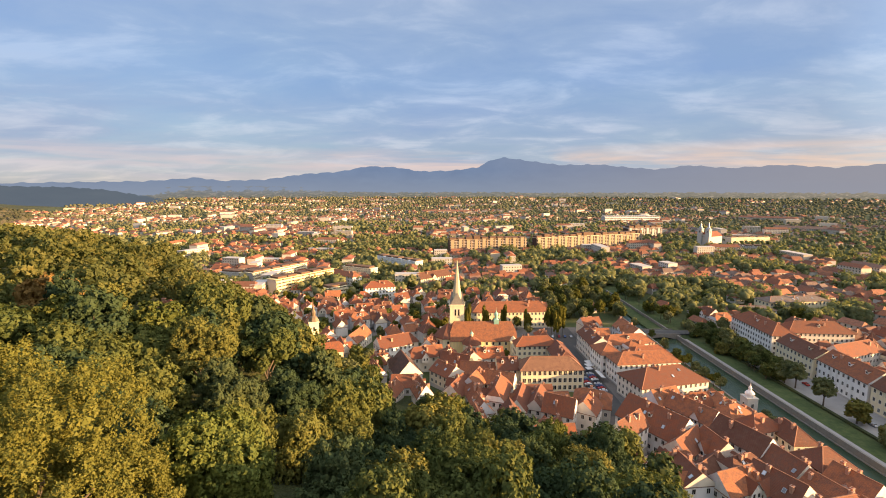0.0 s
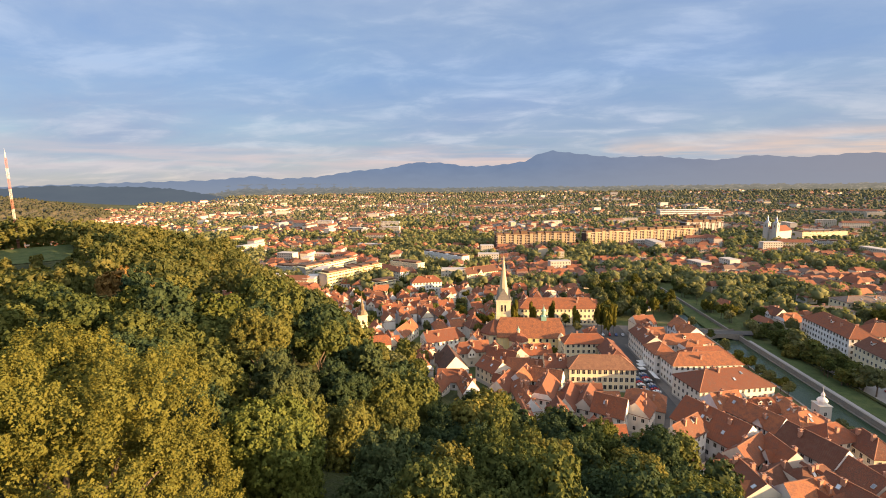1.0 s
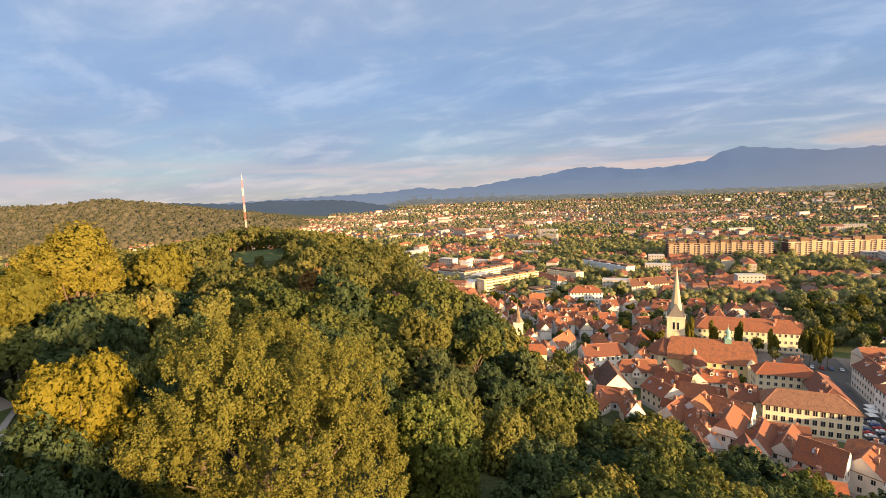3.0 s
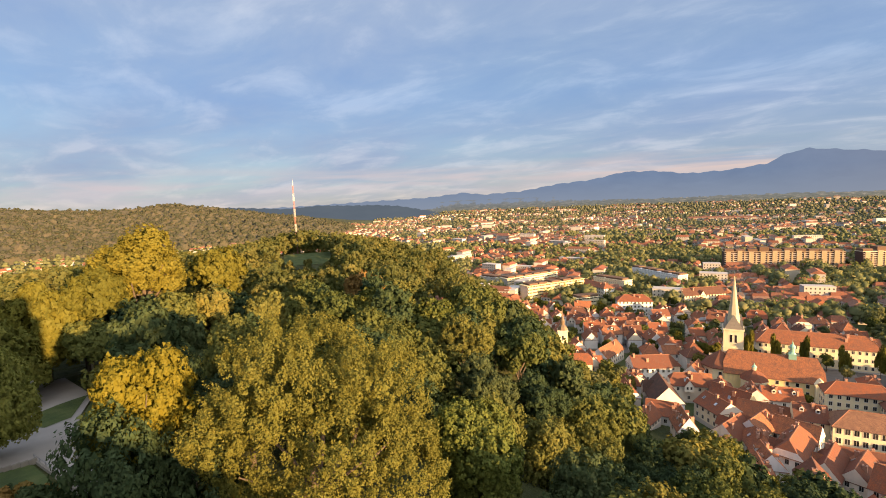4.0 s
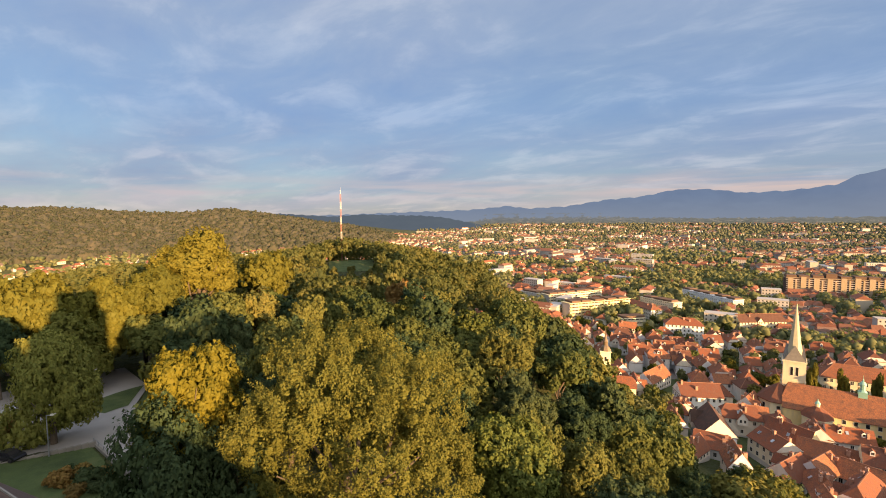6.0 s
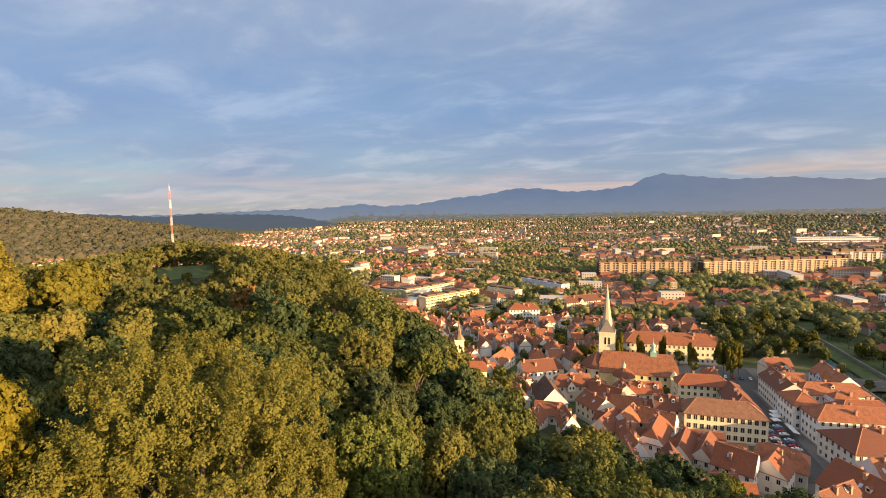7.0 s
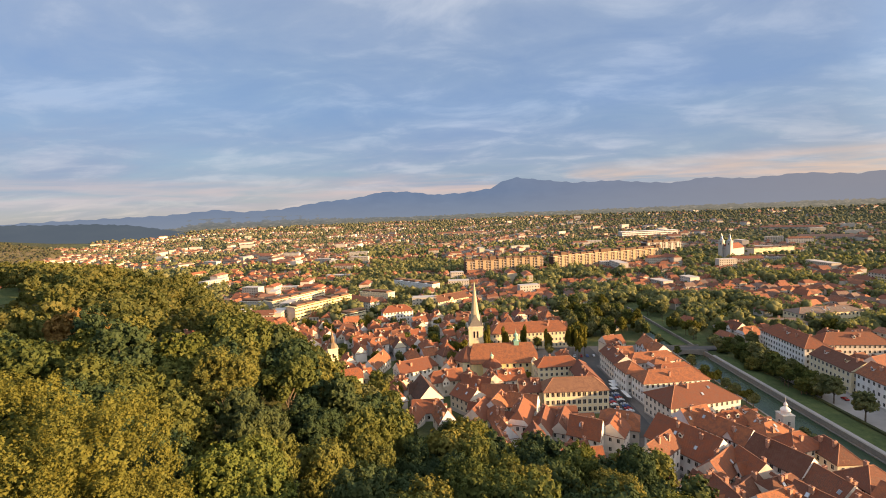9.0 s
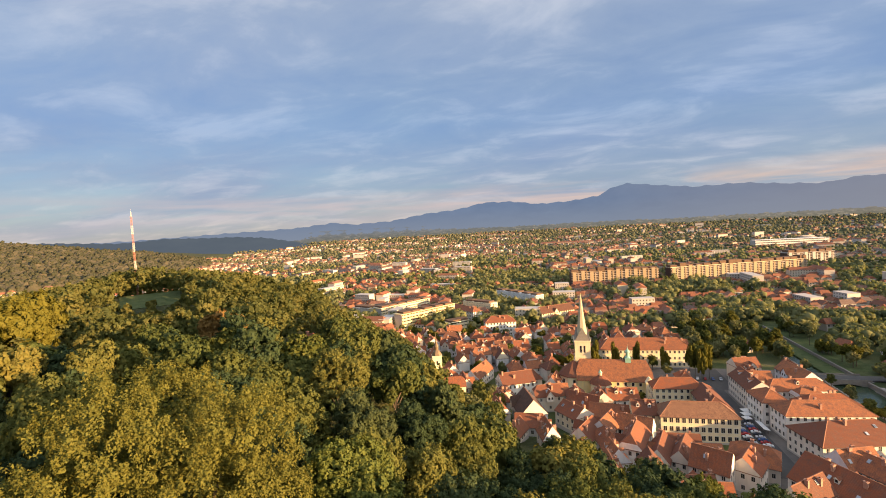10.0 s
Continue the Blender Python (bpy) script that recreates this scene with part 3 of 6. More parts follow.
def box(verts, faces, index, x0, x1, y0, y1, z0, z1, mat=0, bottom=False):
    b = len(verts)
    verts += [(x0, y0, z0), (x1, y0, z0), (x1, y1, z0), (x0, y1, z0), (x0, y0, z1), (x1, y0, z1), (x1, y1, z1), (x0, y1, z1)]
    fs = [(0, 1, 5, 4), (1, 2, 6, 5), (2, 3, 7, 6), (3, 0, 4, 7), (4, 5, 6, 7)] + ([(3, 2, 1, 0)] if bottom else [])
    faces += [tuple(b + i for i in f) for f in fs]
    index += [mat] * len(fs)


WINDOWS = {}


def window_mesh(w, h, bars=1):
    """A sash window in one piece: proud surround, sill, middle bar and panes; it faces +y, centre at the origin."""
    key = (w, h, bars)
    if key not in WINDOWS:
        xs = [-w / 2 - 0.12, -w / 2] + ([-0.035, 0.035] if bars else []) + [w / 2, w / 2 + 0.12]
        zs = [-h / 2 - 0.18, -h / 2, h / 2, h / 2 + 0.15]
        v, f, ix = [(x, 0.07, z) for z in zs for x in xs], [], []
        n = len(xs)
        for j in range(3):
            for i in range(n - 1):
                f.append((j * n + i + 1, j * n + i, (j + 1) * n + i, (j + 1) * n + i + 1))
                ix.append(1 if j == 1 and i in ((1, 3) if bars else (1,)) else 0)
        corner = [0, n - 1, 4 * n - 1, 3 * n]
        b = len(v)
        v += [(v[c][0], -0.05, v[c][2]) for c in corner]
        for i in range(4):
            j = (i + 1) % 4
            f.append((corner[i], corner[j], b + j, b + i))
            ix.append(0)
        WINDOWS[key] = mesh_of("window", v, f, ["frame", "glass"], ix)
    return WINDOWS[key]


def roof_mesh(L, W, rise, hip, over, mats, thick=0.28, ends=None):
    """Two slopes with eaves; hip 0 gives plastered gables, 1 full hips, between them half-hips."""
    l, w = L / 2 + (over if hip else 0.18), W / 2 + over
    drop = rise / (W / 2) * over
    v = [(-l, -w, -drop - thick), (l, -w, -drop - thick), (l, w, -drop - thick), (-l, w, -drop - thick), (-l, -w, -drop), (l, -w, -drop), (l, w, -drop), (-l, w, -drop)]
    rl = max(l - hip * w, 0.05)
    f = [(3, 2, 1, 0), (0, 1, 5, 4), (2, 3, 7, 6), (1, 2, 6, 5), (3, 0, 4, 7)]
    if 0 < hip < 0.75:
        # half-hip: the gable is cut off towards its top
        k = 0.45
        z1 = -drop + (rise + drop) * k
        y1 = w * (1 - k)
        v += [(-l, -y1, z1), (-l, y1, z1), (l, -y1, z1), (l, y1, z1), (-rl, 0, rise), (rl, 0, rise)]
        f += [(4, 5, 10, 13, 12, 8), (6, 7, 9, 12, 13, 11), (8, 12, 9), (11, 13, 10), (4, 8, 9, 7), (6, 11, 10, 5)]
        ix = [0] * 9 + [1, 1]
    else:
        v += [(-rl, 0, rise), (rl, 0, rise)]
        f += [(4, 5, 9, 8), (6, 7, 8, 9), (7, 4, 8), (5, 6, 9)]
        g = 0 if hip else 1
        ix = [0] * 7 + [g, g]
    return mesh_of("roof", v, f, mats, ix)


def chimney_mesh(tall=1.8):
    v, f, ix = [], [], []
    box(v, f, ix, -0.62, 0.62, -0.44, 0.44, -1.4, tall, 0)
    box(v, f, ix, -0.74, 0.74, -0.56, 0.56, tall, tall + 0.18, 0, True)
    box(v, f, ix, -0.28, 0.28, -0.18, 0.18, tall + 0.15, tall + 0.42, 1)
    return mesh_of("chimney", v, f, ["brick", "tile"], ix)


def dormer_mesh(w=1.5, h=1.3, deep=2.6):
    v, f, ix = [], [], []
    box(v, f, ix, -w / 2, w / 2, -deep, 0, -0.6, h, 1)
    b = len(v)
    v += [(-w / 2 - 0.2, 0.25, h - 0.1), (w / 2 + 0.2, 0.25, h - 0.1), (0, 0.25, h + 0.75), (-w / 2 - 0.2, -deep, h - 0.1), (w / 2 + 0.2, -deep, h - 0.1), (0, -deep, h + 0.75)]
    f += [(b, b + 1, b + 2), (b, b + 2, b + 5, b + 3), (b + 1, b + 4, b + 5, b + 2), (b, b + 3, b + 4, b + 1)]
    ix += [1, 0, 0, 0]
    b = len(v)
    v += [(w * 0.32, 0.02, 0.1), (-w * 0.32, 0.02, 0.1), (-w * 0.32, 0.02, h - 0.15), (w * 0.32, 0.02, h - 0.15)]
    f.append((b, b + 1, b + 2, b + 3))
    ix.append(2)
    return mesh_of("dormer", v, f, ["tile", "plaster", "glass"], ix)


def skylight_mesh():
    v, f, ix = [], [], []
    box(v, f, ix, -0.55, 0.55, -0.8, 0.8, -0.1, 0.12, 0)
    b = len(v)
    v += [(-0.42, -0.66, 0.13), (0.42, -0.66, 0.13), (0.42, 0.66, 0.13), (-0.42, 0.66, 0.13)]
    f.append((b, b + 1, b + 2, b + 3))
    ix.append(1)
    return mesh_of("skylight", v, f, ["metal", "sky_pane"], ix)


def wing_mesh(w, d, rise, mats):
    """A cross gable: its ridge runs out along y from the main roof; the eaves lie at height 0."""
    v, f, ix = [], [], []
    box(v, f, ix, -w / 2, w / 2, 0, d, -3.2, 0, 1)
    b = len(v)
    o = 0.35
    k = rise / (w / 2) * o
    v += [(-w / 2 - o, -1, -k), (w / 2 + o, -1, -k), (0, -1, rise), (-w / 2 - o, d + o, -k), (w / 2 + o, d + o, -k), (0, d + o, rise), (-w / 2, d, 0), (w / 2, d, 0), (0, d, rise - 0.05)]
    f += [(b, b + 2, b + 5, b + 3), (b + 1, b + 4, b + 5, b + 2), (b + 7, b + 6, b + 8)]
    ix += [0, 0, 1]
    b = len(v)
    for dx in (-w * 0.2, w * 0.2):
        b = len(v)
        v += [(dx + 0.45, d + 0.03, -1.9), (dx - 0.45, d + 0.03, -1.9), (dx - 0.45, d + 0.03, -0.5), (dx + 0.45, d + 0.03, -0.5)]
        f.append((b, b + 1, b + 2, b + 3))
        ix.append(2)
    return mesh_of("cross_gable", v, f, mats, ix)


CHIMNEY, DORMER, SKYLIGHT = chimney_mesh(), dormer_mesh(), skylight_mesh()


def wall_mesh(L, W, h, mat, deep=4.0, plinth=True):
    v, f, ix = [], [], []
    box(v, f, ix, -L / 2, L / 2, -W / 2, W / 2, -deep, h, 0)
    if plinth:
        box(v, f, ix, -L / 2 - 0.06, L / 2 + 0.06, -W / 2 - 0.06, W / 2 + 0.06, -deep, 0.8, 1)
        box(v, f, ix, -L / 2 - 0.12, L / 2 + 0.12, -W / 2 - 0.12, W / 2 + 0.12, h - 0.75, h - 0.45, 0, True)
    return mesh_of("wall", v, f, [mat, "grey"], ix)


def house(x, y, L, W, rot, eave=11.0, rise=5.0, hip=0.0, wall="plaster", roof="tile", label="old town house with cream plaster and red tiled roof", floors=0, gap=2.9, win=(1.15, 1.75), chimneys=2, dormers=0, skylights=0, ends=True, name="house", group="houses of the old town", z=None, seed=0, over=0.55):
    """A house with its ridge along its own x; eave and rise in metres above the ground it stands on."""
    gen = random.Random(int(x * 13 + y * 7) + seed)
    z = min(float(land_z(x, y)), 60.0) if z is None else z
    take(x, y, L, W, rot)
    if name == "house":
        if math.hypot(x, y) < 260:
            skylights += gen.choice((0, 0, 1, 2, 3))
        eave, rise, rot = eave + gen.uniform(-0.9, 0.9), rise * gen.uniform(0.92, 1.12), rot + gen.uniform(-2.5, 2.5)
    ob = thing(name, pose(x, y, z, 0, 0, rot), label, "house", group)
    part("wall", wall_mesh(L, W, eave, wall), ob)
    part("roof", roof_mesh(L, W, rise, hip, over, [roof, wall]), ob, m=Matrix.Translation((0, 0, eave + 0.02)))
    v, f, ix = [], [], []
    rl = L / 2 - (hip * W / 2 if hip else 0)
    box(v, f, ix, -rl, rl, -0.16, 0.16, -0.12, 0.12, 0)
    if hip == 1:
        drop = rise / (W / 2) * over
        for sx in (-1, 1):
            for sy in (-1, 1):
                tube(v, f, (sx * rl, 0, 0), (sx * (L / 2 + over), sy * (W / 2 + over), -rise - drop), 0.17, 0.17, 4)
    part("ridge_cap", mesh_of("ridge_cap", v, f, ["ridge"]), ob, m=Matrix.Translation((0, 0, eave + rise + 0.02)))
    # gutters along the eaves
    v, f = [], []
    low = -rise / (W / 2) * over - 0.22
    for sy in (-1, 1):
        tube(v, f, (-L / 2, sy * (W / 2 + over + 0.08), low), (L / 2, sy * (W / 2 + over + 0.08), low), 0.11, 0.11, 4)
    part("gutter", mesh_of("gutter", v, f, ["gutter"]), ob, m=Matrix.Translation((0, 0, eave)))
    slope = rise / (W / 2)
    if name == "house" and hip < 0.75 and W > 8.2 and L > 12 and gen.random() < 0.5:
        side, ww = gen.choice((-1, 1)), gen.uniform(4.2, 5.6)
        part("cross_gable", wing_mesh(ww, W / 2 + gen.uniform(0.4, 1.8), rise * 0.62, [roof, wall, "glass"]), ob, m=pose(gen.uniform(-0.3, 0.3) * L, 0, eave + 0.02, 0, 0, 0 if side > 0 else 180))
    for i in range(chimneys):
        cx, cy = gen.uniform(-rl, rl) * 0.9, gen.choice((-1, 1)) * gen.uniform(0.12, 0.6) * W / 2
        part("chimney", CHIMNEY, ob, m=pose(cx, cy, eave + rise - slope * abs(cy), 0, 0, gen.choice((0, 90))))
    for i in range(dormers):
        side = -1 if i % 2 else 1
        n = (dormers + 1) // 2
        dx = ((i // 2) + 0.5) / n * 2 * rl - rl + gen.uniform(-0.5, 0.5)
        dy = W / 2 * 0.55
        part("dormer", DORMER, ob, m=pose(dx, side * dy, eave + rise - slope * dy + 0.3, 0, 0, 0 if side > 0 else 180))
    for i in range(skylights):
        side = gen.choice((-1, 1))
        dy = gen.uniform(0.3, 0.75) * W / 2
        part("skylight", SKYLIGHT, ob, m=pose(gen.uniform(-rl, rl) * 0.8, side * dy, eave + rise - slope * dy + 0.12, -side * math.degrees(math.atan(slope)), 0, 0))
    floors = floors or max(1, int((eave - 0.5) / 3.4))
    pitch = (eave - 0.6) / floors
    me = window_mesh(win[0], min(win[1], pitch * 0.62))
    for wide, off, turns in ((L, W / 2, (0, 180)), (W, L / 2, (90, 270))):
        if wide == W and not ends:
            continue
        n = max(1, int((wide - 1.2) / gap))
        for turn in turns:
            face = radians(rot + turn + 90)
            if math.cos(face) * x + math.sin(face) * y > 0.35 * math.hypot(x, y):
                continue
            for k in range(floors):
                for i in range(n):
                    part("window", me, ob, m=pose(0, 0, 0, 0, 0, turn) @ pose((i + 0.5) / n * (wide - 1.0) - (wide - 1.0) / 2, off, 0.5 + pitch * (k + 0.52)))
    return ob

# ---- forest on the castle hill ----
CROWN_CLOSE = [crown_mesh(14500, 0.20, 18, 10 + i, leaf=l, reach=0.078, long=1.0, rise=0.55) for i, l in enumerate(("leaf", "leaf_dark", "leaf_gold", "leaf"))]
CROWN_NEAR = [crown_mesh(4600, 0.37, 15, 20 + i, leaf=l, reach=0.085, long=1.0, rise=0.5) for i, l in enumerate(("leaf", "leaf", "leaf", "leaf_dark", "leaf_gold"))]
CROWN_MID = [crown_mesh(2400, 0.50, 13, 40 + i, leaf=l, reach=0.085) for i, l in enumerate(("leaf", "leaf", "leaf", "leaf_dark", "leaf_gold"))]
TRUNKS = [trunk_mesh(12, 0.42, 4.5, 60 + i) for i in range(3)]
HERO = []


def hero(x, y, top, radius, n, leaf, label, size=0.19, lobes=22, seed=1, tall=1.1, rise=0.35, reach=0.075, long=1.0, lean=2.2, spread=0.70, group="tall trees below the castle"):
    HERO.append((x, y, radius))
    TAKEN.append((x, y, radius * 0.75))
    return tree(x, y, top, radius, crown_mesh(n, size * 6 / radius, lobes, seed, leaf=leaf, spread=spread, rise=rise, reach=reach, long=long, lean=lean), trunk_mesh(12, 0.5, 5.2, seed, 7), label, group=group, tall=tall)


def polar(az, r):
    return -math.sin(radians(az)) * r, math.cos(radians(az)) * r


hero(*polar(49.5, 47), 97.6, 11.6, 150000, "leaf_gold", "broad lime tree with yellowing green crown, sunlit", seed=101, tall=1.05, rise=1.3, size=0.112, lobes=24, reach=0.050, long=2.2, lean=1.2, spread=0.78)
hero(*polar(67.5, 56), 96.4, 4.6, 16000, "leaf_yellow", "lime tree with bright yellow leaves at its top", seed=102, tall=1.3, lobes=14, reach=0.08)
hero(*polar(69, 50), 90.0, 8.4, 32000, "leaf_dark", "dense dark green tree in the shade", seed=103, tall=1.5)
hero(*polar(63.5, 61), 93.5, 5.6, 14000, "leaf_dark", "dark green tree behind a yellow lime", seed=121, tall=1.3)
hero(*polar(57, 68), 95.0, 6.0, 22000, "leaf", "green tree with yellowing shoots", seed=111, tall=1.3, rise=0.6)
hero(*polar(28, 54), 84.4, 6.6, 30000, "leaf_green", "round bright green tree on the slope", seed=104)
hero(-92, 17.2, 92.0, 6.3, 24000, "leaf_green", "tall green tree beside the castle lane", seed=105, tall=1.55)
hero(-93, 4.5, 84.5, 4.6, 10000, "leaf_dark", "dark green bushy tree beside the castle lawn", seed=114, size=0.24)
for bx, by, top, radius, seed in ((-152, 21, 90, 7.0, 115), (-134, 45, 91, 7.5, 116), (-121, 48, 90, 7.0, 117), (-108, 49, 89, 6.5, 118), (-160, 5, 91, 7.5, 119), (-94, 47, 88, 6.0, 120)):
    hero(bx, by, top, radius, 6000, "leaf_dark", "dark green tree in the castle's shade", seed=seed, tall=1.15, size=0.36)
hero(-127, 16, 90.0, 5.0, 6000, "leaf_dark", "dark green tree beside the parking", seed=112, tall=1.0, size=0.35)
hero(*polar(66, 158), 104.6, 13.5, 24000, "leaf_sun", "great golden green beech crown in evening sun", size=0.40, seed=106, tall=0.85)
hero(*polar(74.5, 138), 97.6, 9.2, 14000, "leaf_sun", "tall beech with golden sunlit crown", size=0.42, seed=107, tall=1.35)
hero(*polar(80.5, 140), 97.0, 9.4, 14000, "leaf_sun", "tall beech with golden sunlit crown", size=0.42, seed=108, tall=1.35)
hero(*polar(70.5, 132), 97.0, 6.5, 9000, "leaf_sun", "tall beech with golden sunlit crown", size=0.42, seed=113)
hero(*polar(59, 170), 98.0, 9.0, 10000, "leaf_sun", "beech with golden green crown in evening sun", size=0.45, seed=109)
hero(*polar(42, 158), 87.0, 6.6, 7000, "leaf_rust", "tree with rusty orange autumn leaves", size=0.5, seed=110)


def clearing(x, y):
    """Open ground: the lane and lawn below the castle, and the small meadow by the mast."""
    r, az = math.hypot(x, y), math.degrees(math.atan2(-x, y))
    return (70 < az < 100 and 40 < r < 122) or (46 < az < 51.5 and 296 < r < 330) or (30.2 < az < 35.6 and 168 < r < 208)


# how high the woods stand along each bearing: degrees to the left of +y, and of the tops below the tower's eye level
SKYLINE_AZ = (-40, -33, -29.7, -26.6, -24, -22.8, -20.4, -16.3, -11.1, -6.6, -4.3, 1.8, 5, 8.2, 8.9, 9.9, 13.7, 14.8, 17.3, 17.7, 20.3, 24.7, 29.8, 31.8, 36.2, 41, 45, 49.5, 54.3, 57.6, 63, 73, 81, 100)
SKYLINE_EL = (-34, -32, -30.3, -29.3, -29.8, -27, -25.3, -27, -26.4, -28.3, -25.8, -25.2, -27, -26.9, -23.4, -22.6, -21.9, -19.8, -19.4, -16.4, -14.2, -11.5, -9.1, -5.8, -4.2, -3.5, -2.9, -2.3, -3.3, -3.8, -4.1, -4.4, -5.4, -5.4)


def tree_limit(x, y):
    """The greatest height above the sea of plain that a tree reaches here."""
    r, az = math.hypot(x, y), math.degrees(math.atan2(-x, y))
    el = float(np.interp(az, SKYLINE_AZ, SKYLINE_EL))
    el = min(el, float(np.interp(r, (58, 100), (-31.5 if az < 20 else -27.0, el))))
    return 110.0 + r * math.tan(radians(el))


def build_forest():
    gen = np.random.default_rng(5)
    far_pts = []
    step = 12.0
    count = 0
    cells = [(gx + (step / 2 if j % 2 else 0), gy) for gx in np.arange(-600, 260, step) for j, gy in enumerate(np.arange(-140, 620, step * 0.87))]
    cells.sort(key=lambda c: c[0] ** 2 + c[1] ** 2)
    for gx, gy in cells:
        x, y = gx + gen.uniform(-2.6, 2.6), gy + gen.uniform(-2.6, 2.6)
        r, az = math.hypot(x, y), math.degrees(math.atan2(-x, y))
        z = float(land_z(x, y))
        if r < 34 or z < 7 or clearing(x, y) or not (-75 < az < 100):
            continue
        if az > 84 and r > 330 or az < -50 or r > np.interp(az, (-40, -30, -22, -13, -6, 5, 14, 18, 23, 30), (98, 106, 118, 128, 136, 158, 180, 196, 268, 900)):
            continue
        if az > 84 and r < 60 or 18 < az < 37 and r < 48 or 48 < az < 84 and r < 48 or 33 < az < 60 and r < 63:
            continue
        radius = gen.uniform(5.2, 8.2)
        if not all((x - a) ** 2 + (y - b) ** 2 > (c * 0.62 + radius * 0.55) ** 2 for a, b, c in HERO):
            continue
        high = gen.uniform(15, 25) if z > 16 else gen.uniform(11, 17)
        if 8.6 < az < 17:
            high = max(high, min(27.0, tree_limit(x, y) - z))
        if 31.0 < az < 35.4 and 115 < r < 212:
            high = max(4.6, min(high, 110.0 - r * 0.256 - z))
            radius = min(radius, 4.6)
        if 45.5 < az < 52.5 and 150 < r < 297:
            high = max(5.0, min(high, 109.0 - r * 0.125 - z))
        high = min(high, tree_limit(x, y) - z - gen.uniform(0, 2.5))
        if high < 4.5:
            continue
        radius = min(radius, high * 0.56)
        if r < 205 and count < 150:
            # bearings below 24 get more leaf_dark crowns, deepening the slope's shade by colour
            k = gen.choice(5, p=(0.22, 0.16, 0.10, 0.44, 0.08) if az < 24 else (0.25, 0.20, 0.13, 0.26, 0.16))
            label = ("broadleaf tree with mid green leaves", "broadleaf tree with mid green leaves", "broadleaf tree with mid green leaves", "dark green broadleaf tree", "yellowing green broadleaf tree")[k] + " on the castle hill"
            crown = CROWN_CLOSE[(0, 3, 0, 1, 2)[k]] if r < 95 else (CROWN_NEAR if r < 150 else CROWN_MID)[k]
            tree(x, y, z + high, radius, crown, TRUNKS[count % 3], label, group="trees of the castle hill", tall=gen.uniform(0.9, 1.25))
            count += 1
        else:
            n = 1500 if r < 165 else 950 if r < 230 else 520 if r < 330 else 280
            p, w, _, _ = crown_points(n, 12, gen, radius, gen.uniform(0.9, 1.25), reach=0.09)
            far_pts.append((p + (x, y, z + high - radius), w, n))
    cards = [leaf_cards(p, w, 0.58 if n > 1400 else 0.70 if n > 900 else 0.9 if n > 500 else 1.15, gen).reshape(-1, 3) for p, w, n in far_pts]
    ob = new("woods", leaves_of("woods", np.concatenate(cards), ["leaf_far"]))
    tagged(ob, "mixed green broadleaf woods along the ridge", "woods", kind="stuff")


build_forest()


# ---- the plain: small houses and trees to the horizon ----


def far_house(V, F, IX, x, y, z, L, W, h, rise, rot, flat=False, win=True, near=False):
    c, s = math.cos(radians(rot)), math.sin(radians(rot))
    v, f, ix = [], [], []
    box(v, f, ix, -L / 2, L / 2, -W / 2, W / 2, -1, h, 0)
    if flat:
        box(v, f, ix, -L / 2 - 0.2, L / 2 + 0.2, -W / 2 - 0.2, W / 2 + 0.2, h, h + 0.5, 3)
    else:
        b = len(v)
        l, w, k = L / 2 + 0.4, W / 2 + 0.5, 0.15
        v += [(-l, -w, h - 0.3), (l, -w, h - 0.3), (l, w, h - 0.3), (-l, w, h - 0.3), (-l + k * W, 0, h + rise), (l - k * W, 0, h + rise)]
        f += [tuple(b + i for i in q) for q in ((0, 1, 5, 4), (2, 3, 4, 5), (3, 0, 4), (1, 2, 5))]
        ix += [4 if near else 1] * 4
    if win:
        floors = max(1, int(h / 3.1))
        n = max(2, int(L / 3.4))
        for side in (-1, 1):
            for fl in range(floors):
                for i in range(n):
                    wx, wz, wy = (i + 0.5) / n * L - L / 2, (fl + 0.5) * h / floors, side * (W / 2 + 0.03)
                    b = len(v)
                    v += [(wx - 0.6 * side, wy, wz - 0.75), (wx + 0.6 * side, wy, wz - 0.75), (wx + 0.6 * side, wy, wz + 0.75), (wx - 0.6 * side, wy, wz + 0.75)]
                    f.append((b + 1, b, b + 3, b + 2))
                    ix.append(2)
    b = len(V)
    V += [(x + c * p - s * q, y + s * p + c * q, z + r) for p, q, r in v]
    F += [tuple(b + i for i in q) for q in f]
    IX += ix


def clumps_of(name, centres, radii, mat, gen):
    """Far tree crowns: uneven many-sided clumps, a few to a tree."""
    bm = bmesh.new()
    bmesh.ops.create_icosphere(bm, subdivisions=1, radius=1.0)
    tv = np.array([v.co[:] for v in bm.verts])
    tf = np.array([[v.index for v in f.verts] for f in bm.faces if f.calc_center_median().z > -0.55])
    bm.free()
    n = len(centres)
    V = tv[None] * (radii[:, None, None] * gen.uniform(0.65, 1.25, (n, len(tv), 1))) * (1, 1, 0.9) + centres[:, None]
    F = (tf[None] + (np.arange(n) * len(tv))[:, None, None]).reshape(-1)
    me = bpy.data.meshes.new(name)
    me.vertices.add(n * len(tv))
    me.vertices.foreach_set("co", V.astype(np.float32).ravel())
    me.loops.add(len(F))
    me.loops.foreach_set("vertex_index", F.astype(np.int32))
    me.polygons.add(len(F) // 3)
    me.polygons.foreach_set("loop_start", np.arange(0, len(F), 3, dtype=np.int32))
    me.materials.append(M[mat])
    me.update(calc_edges=True)
    return me


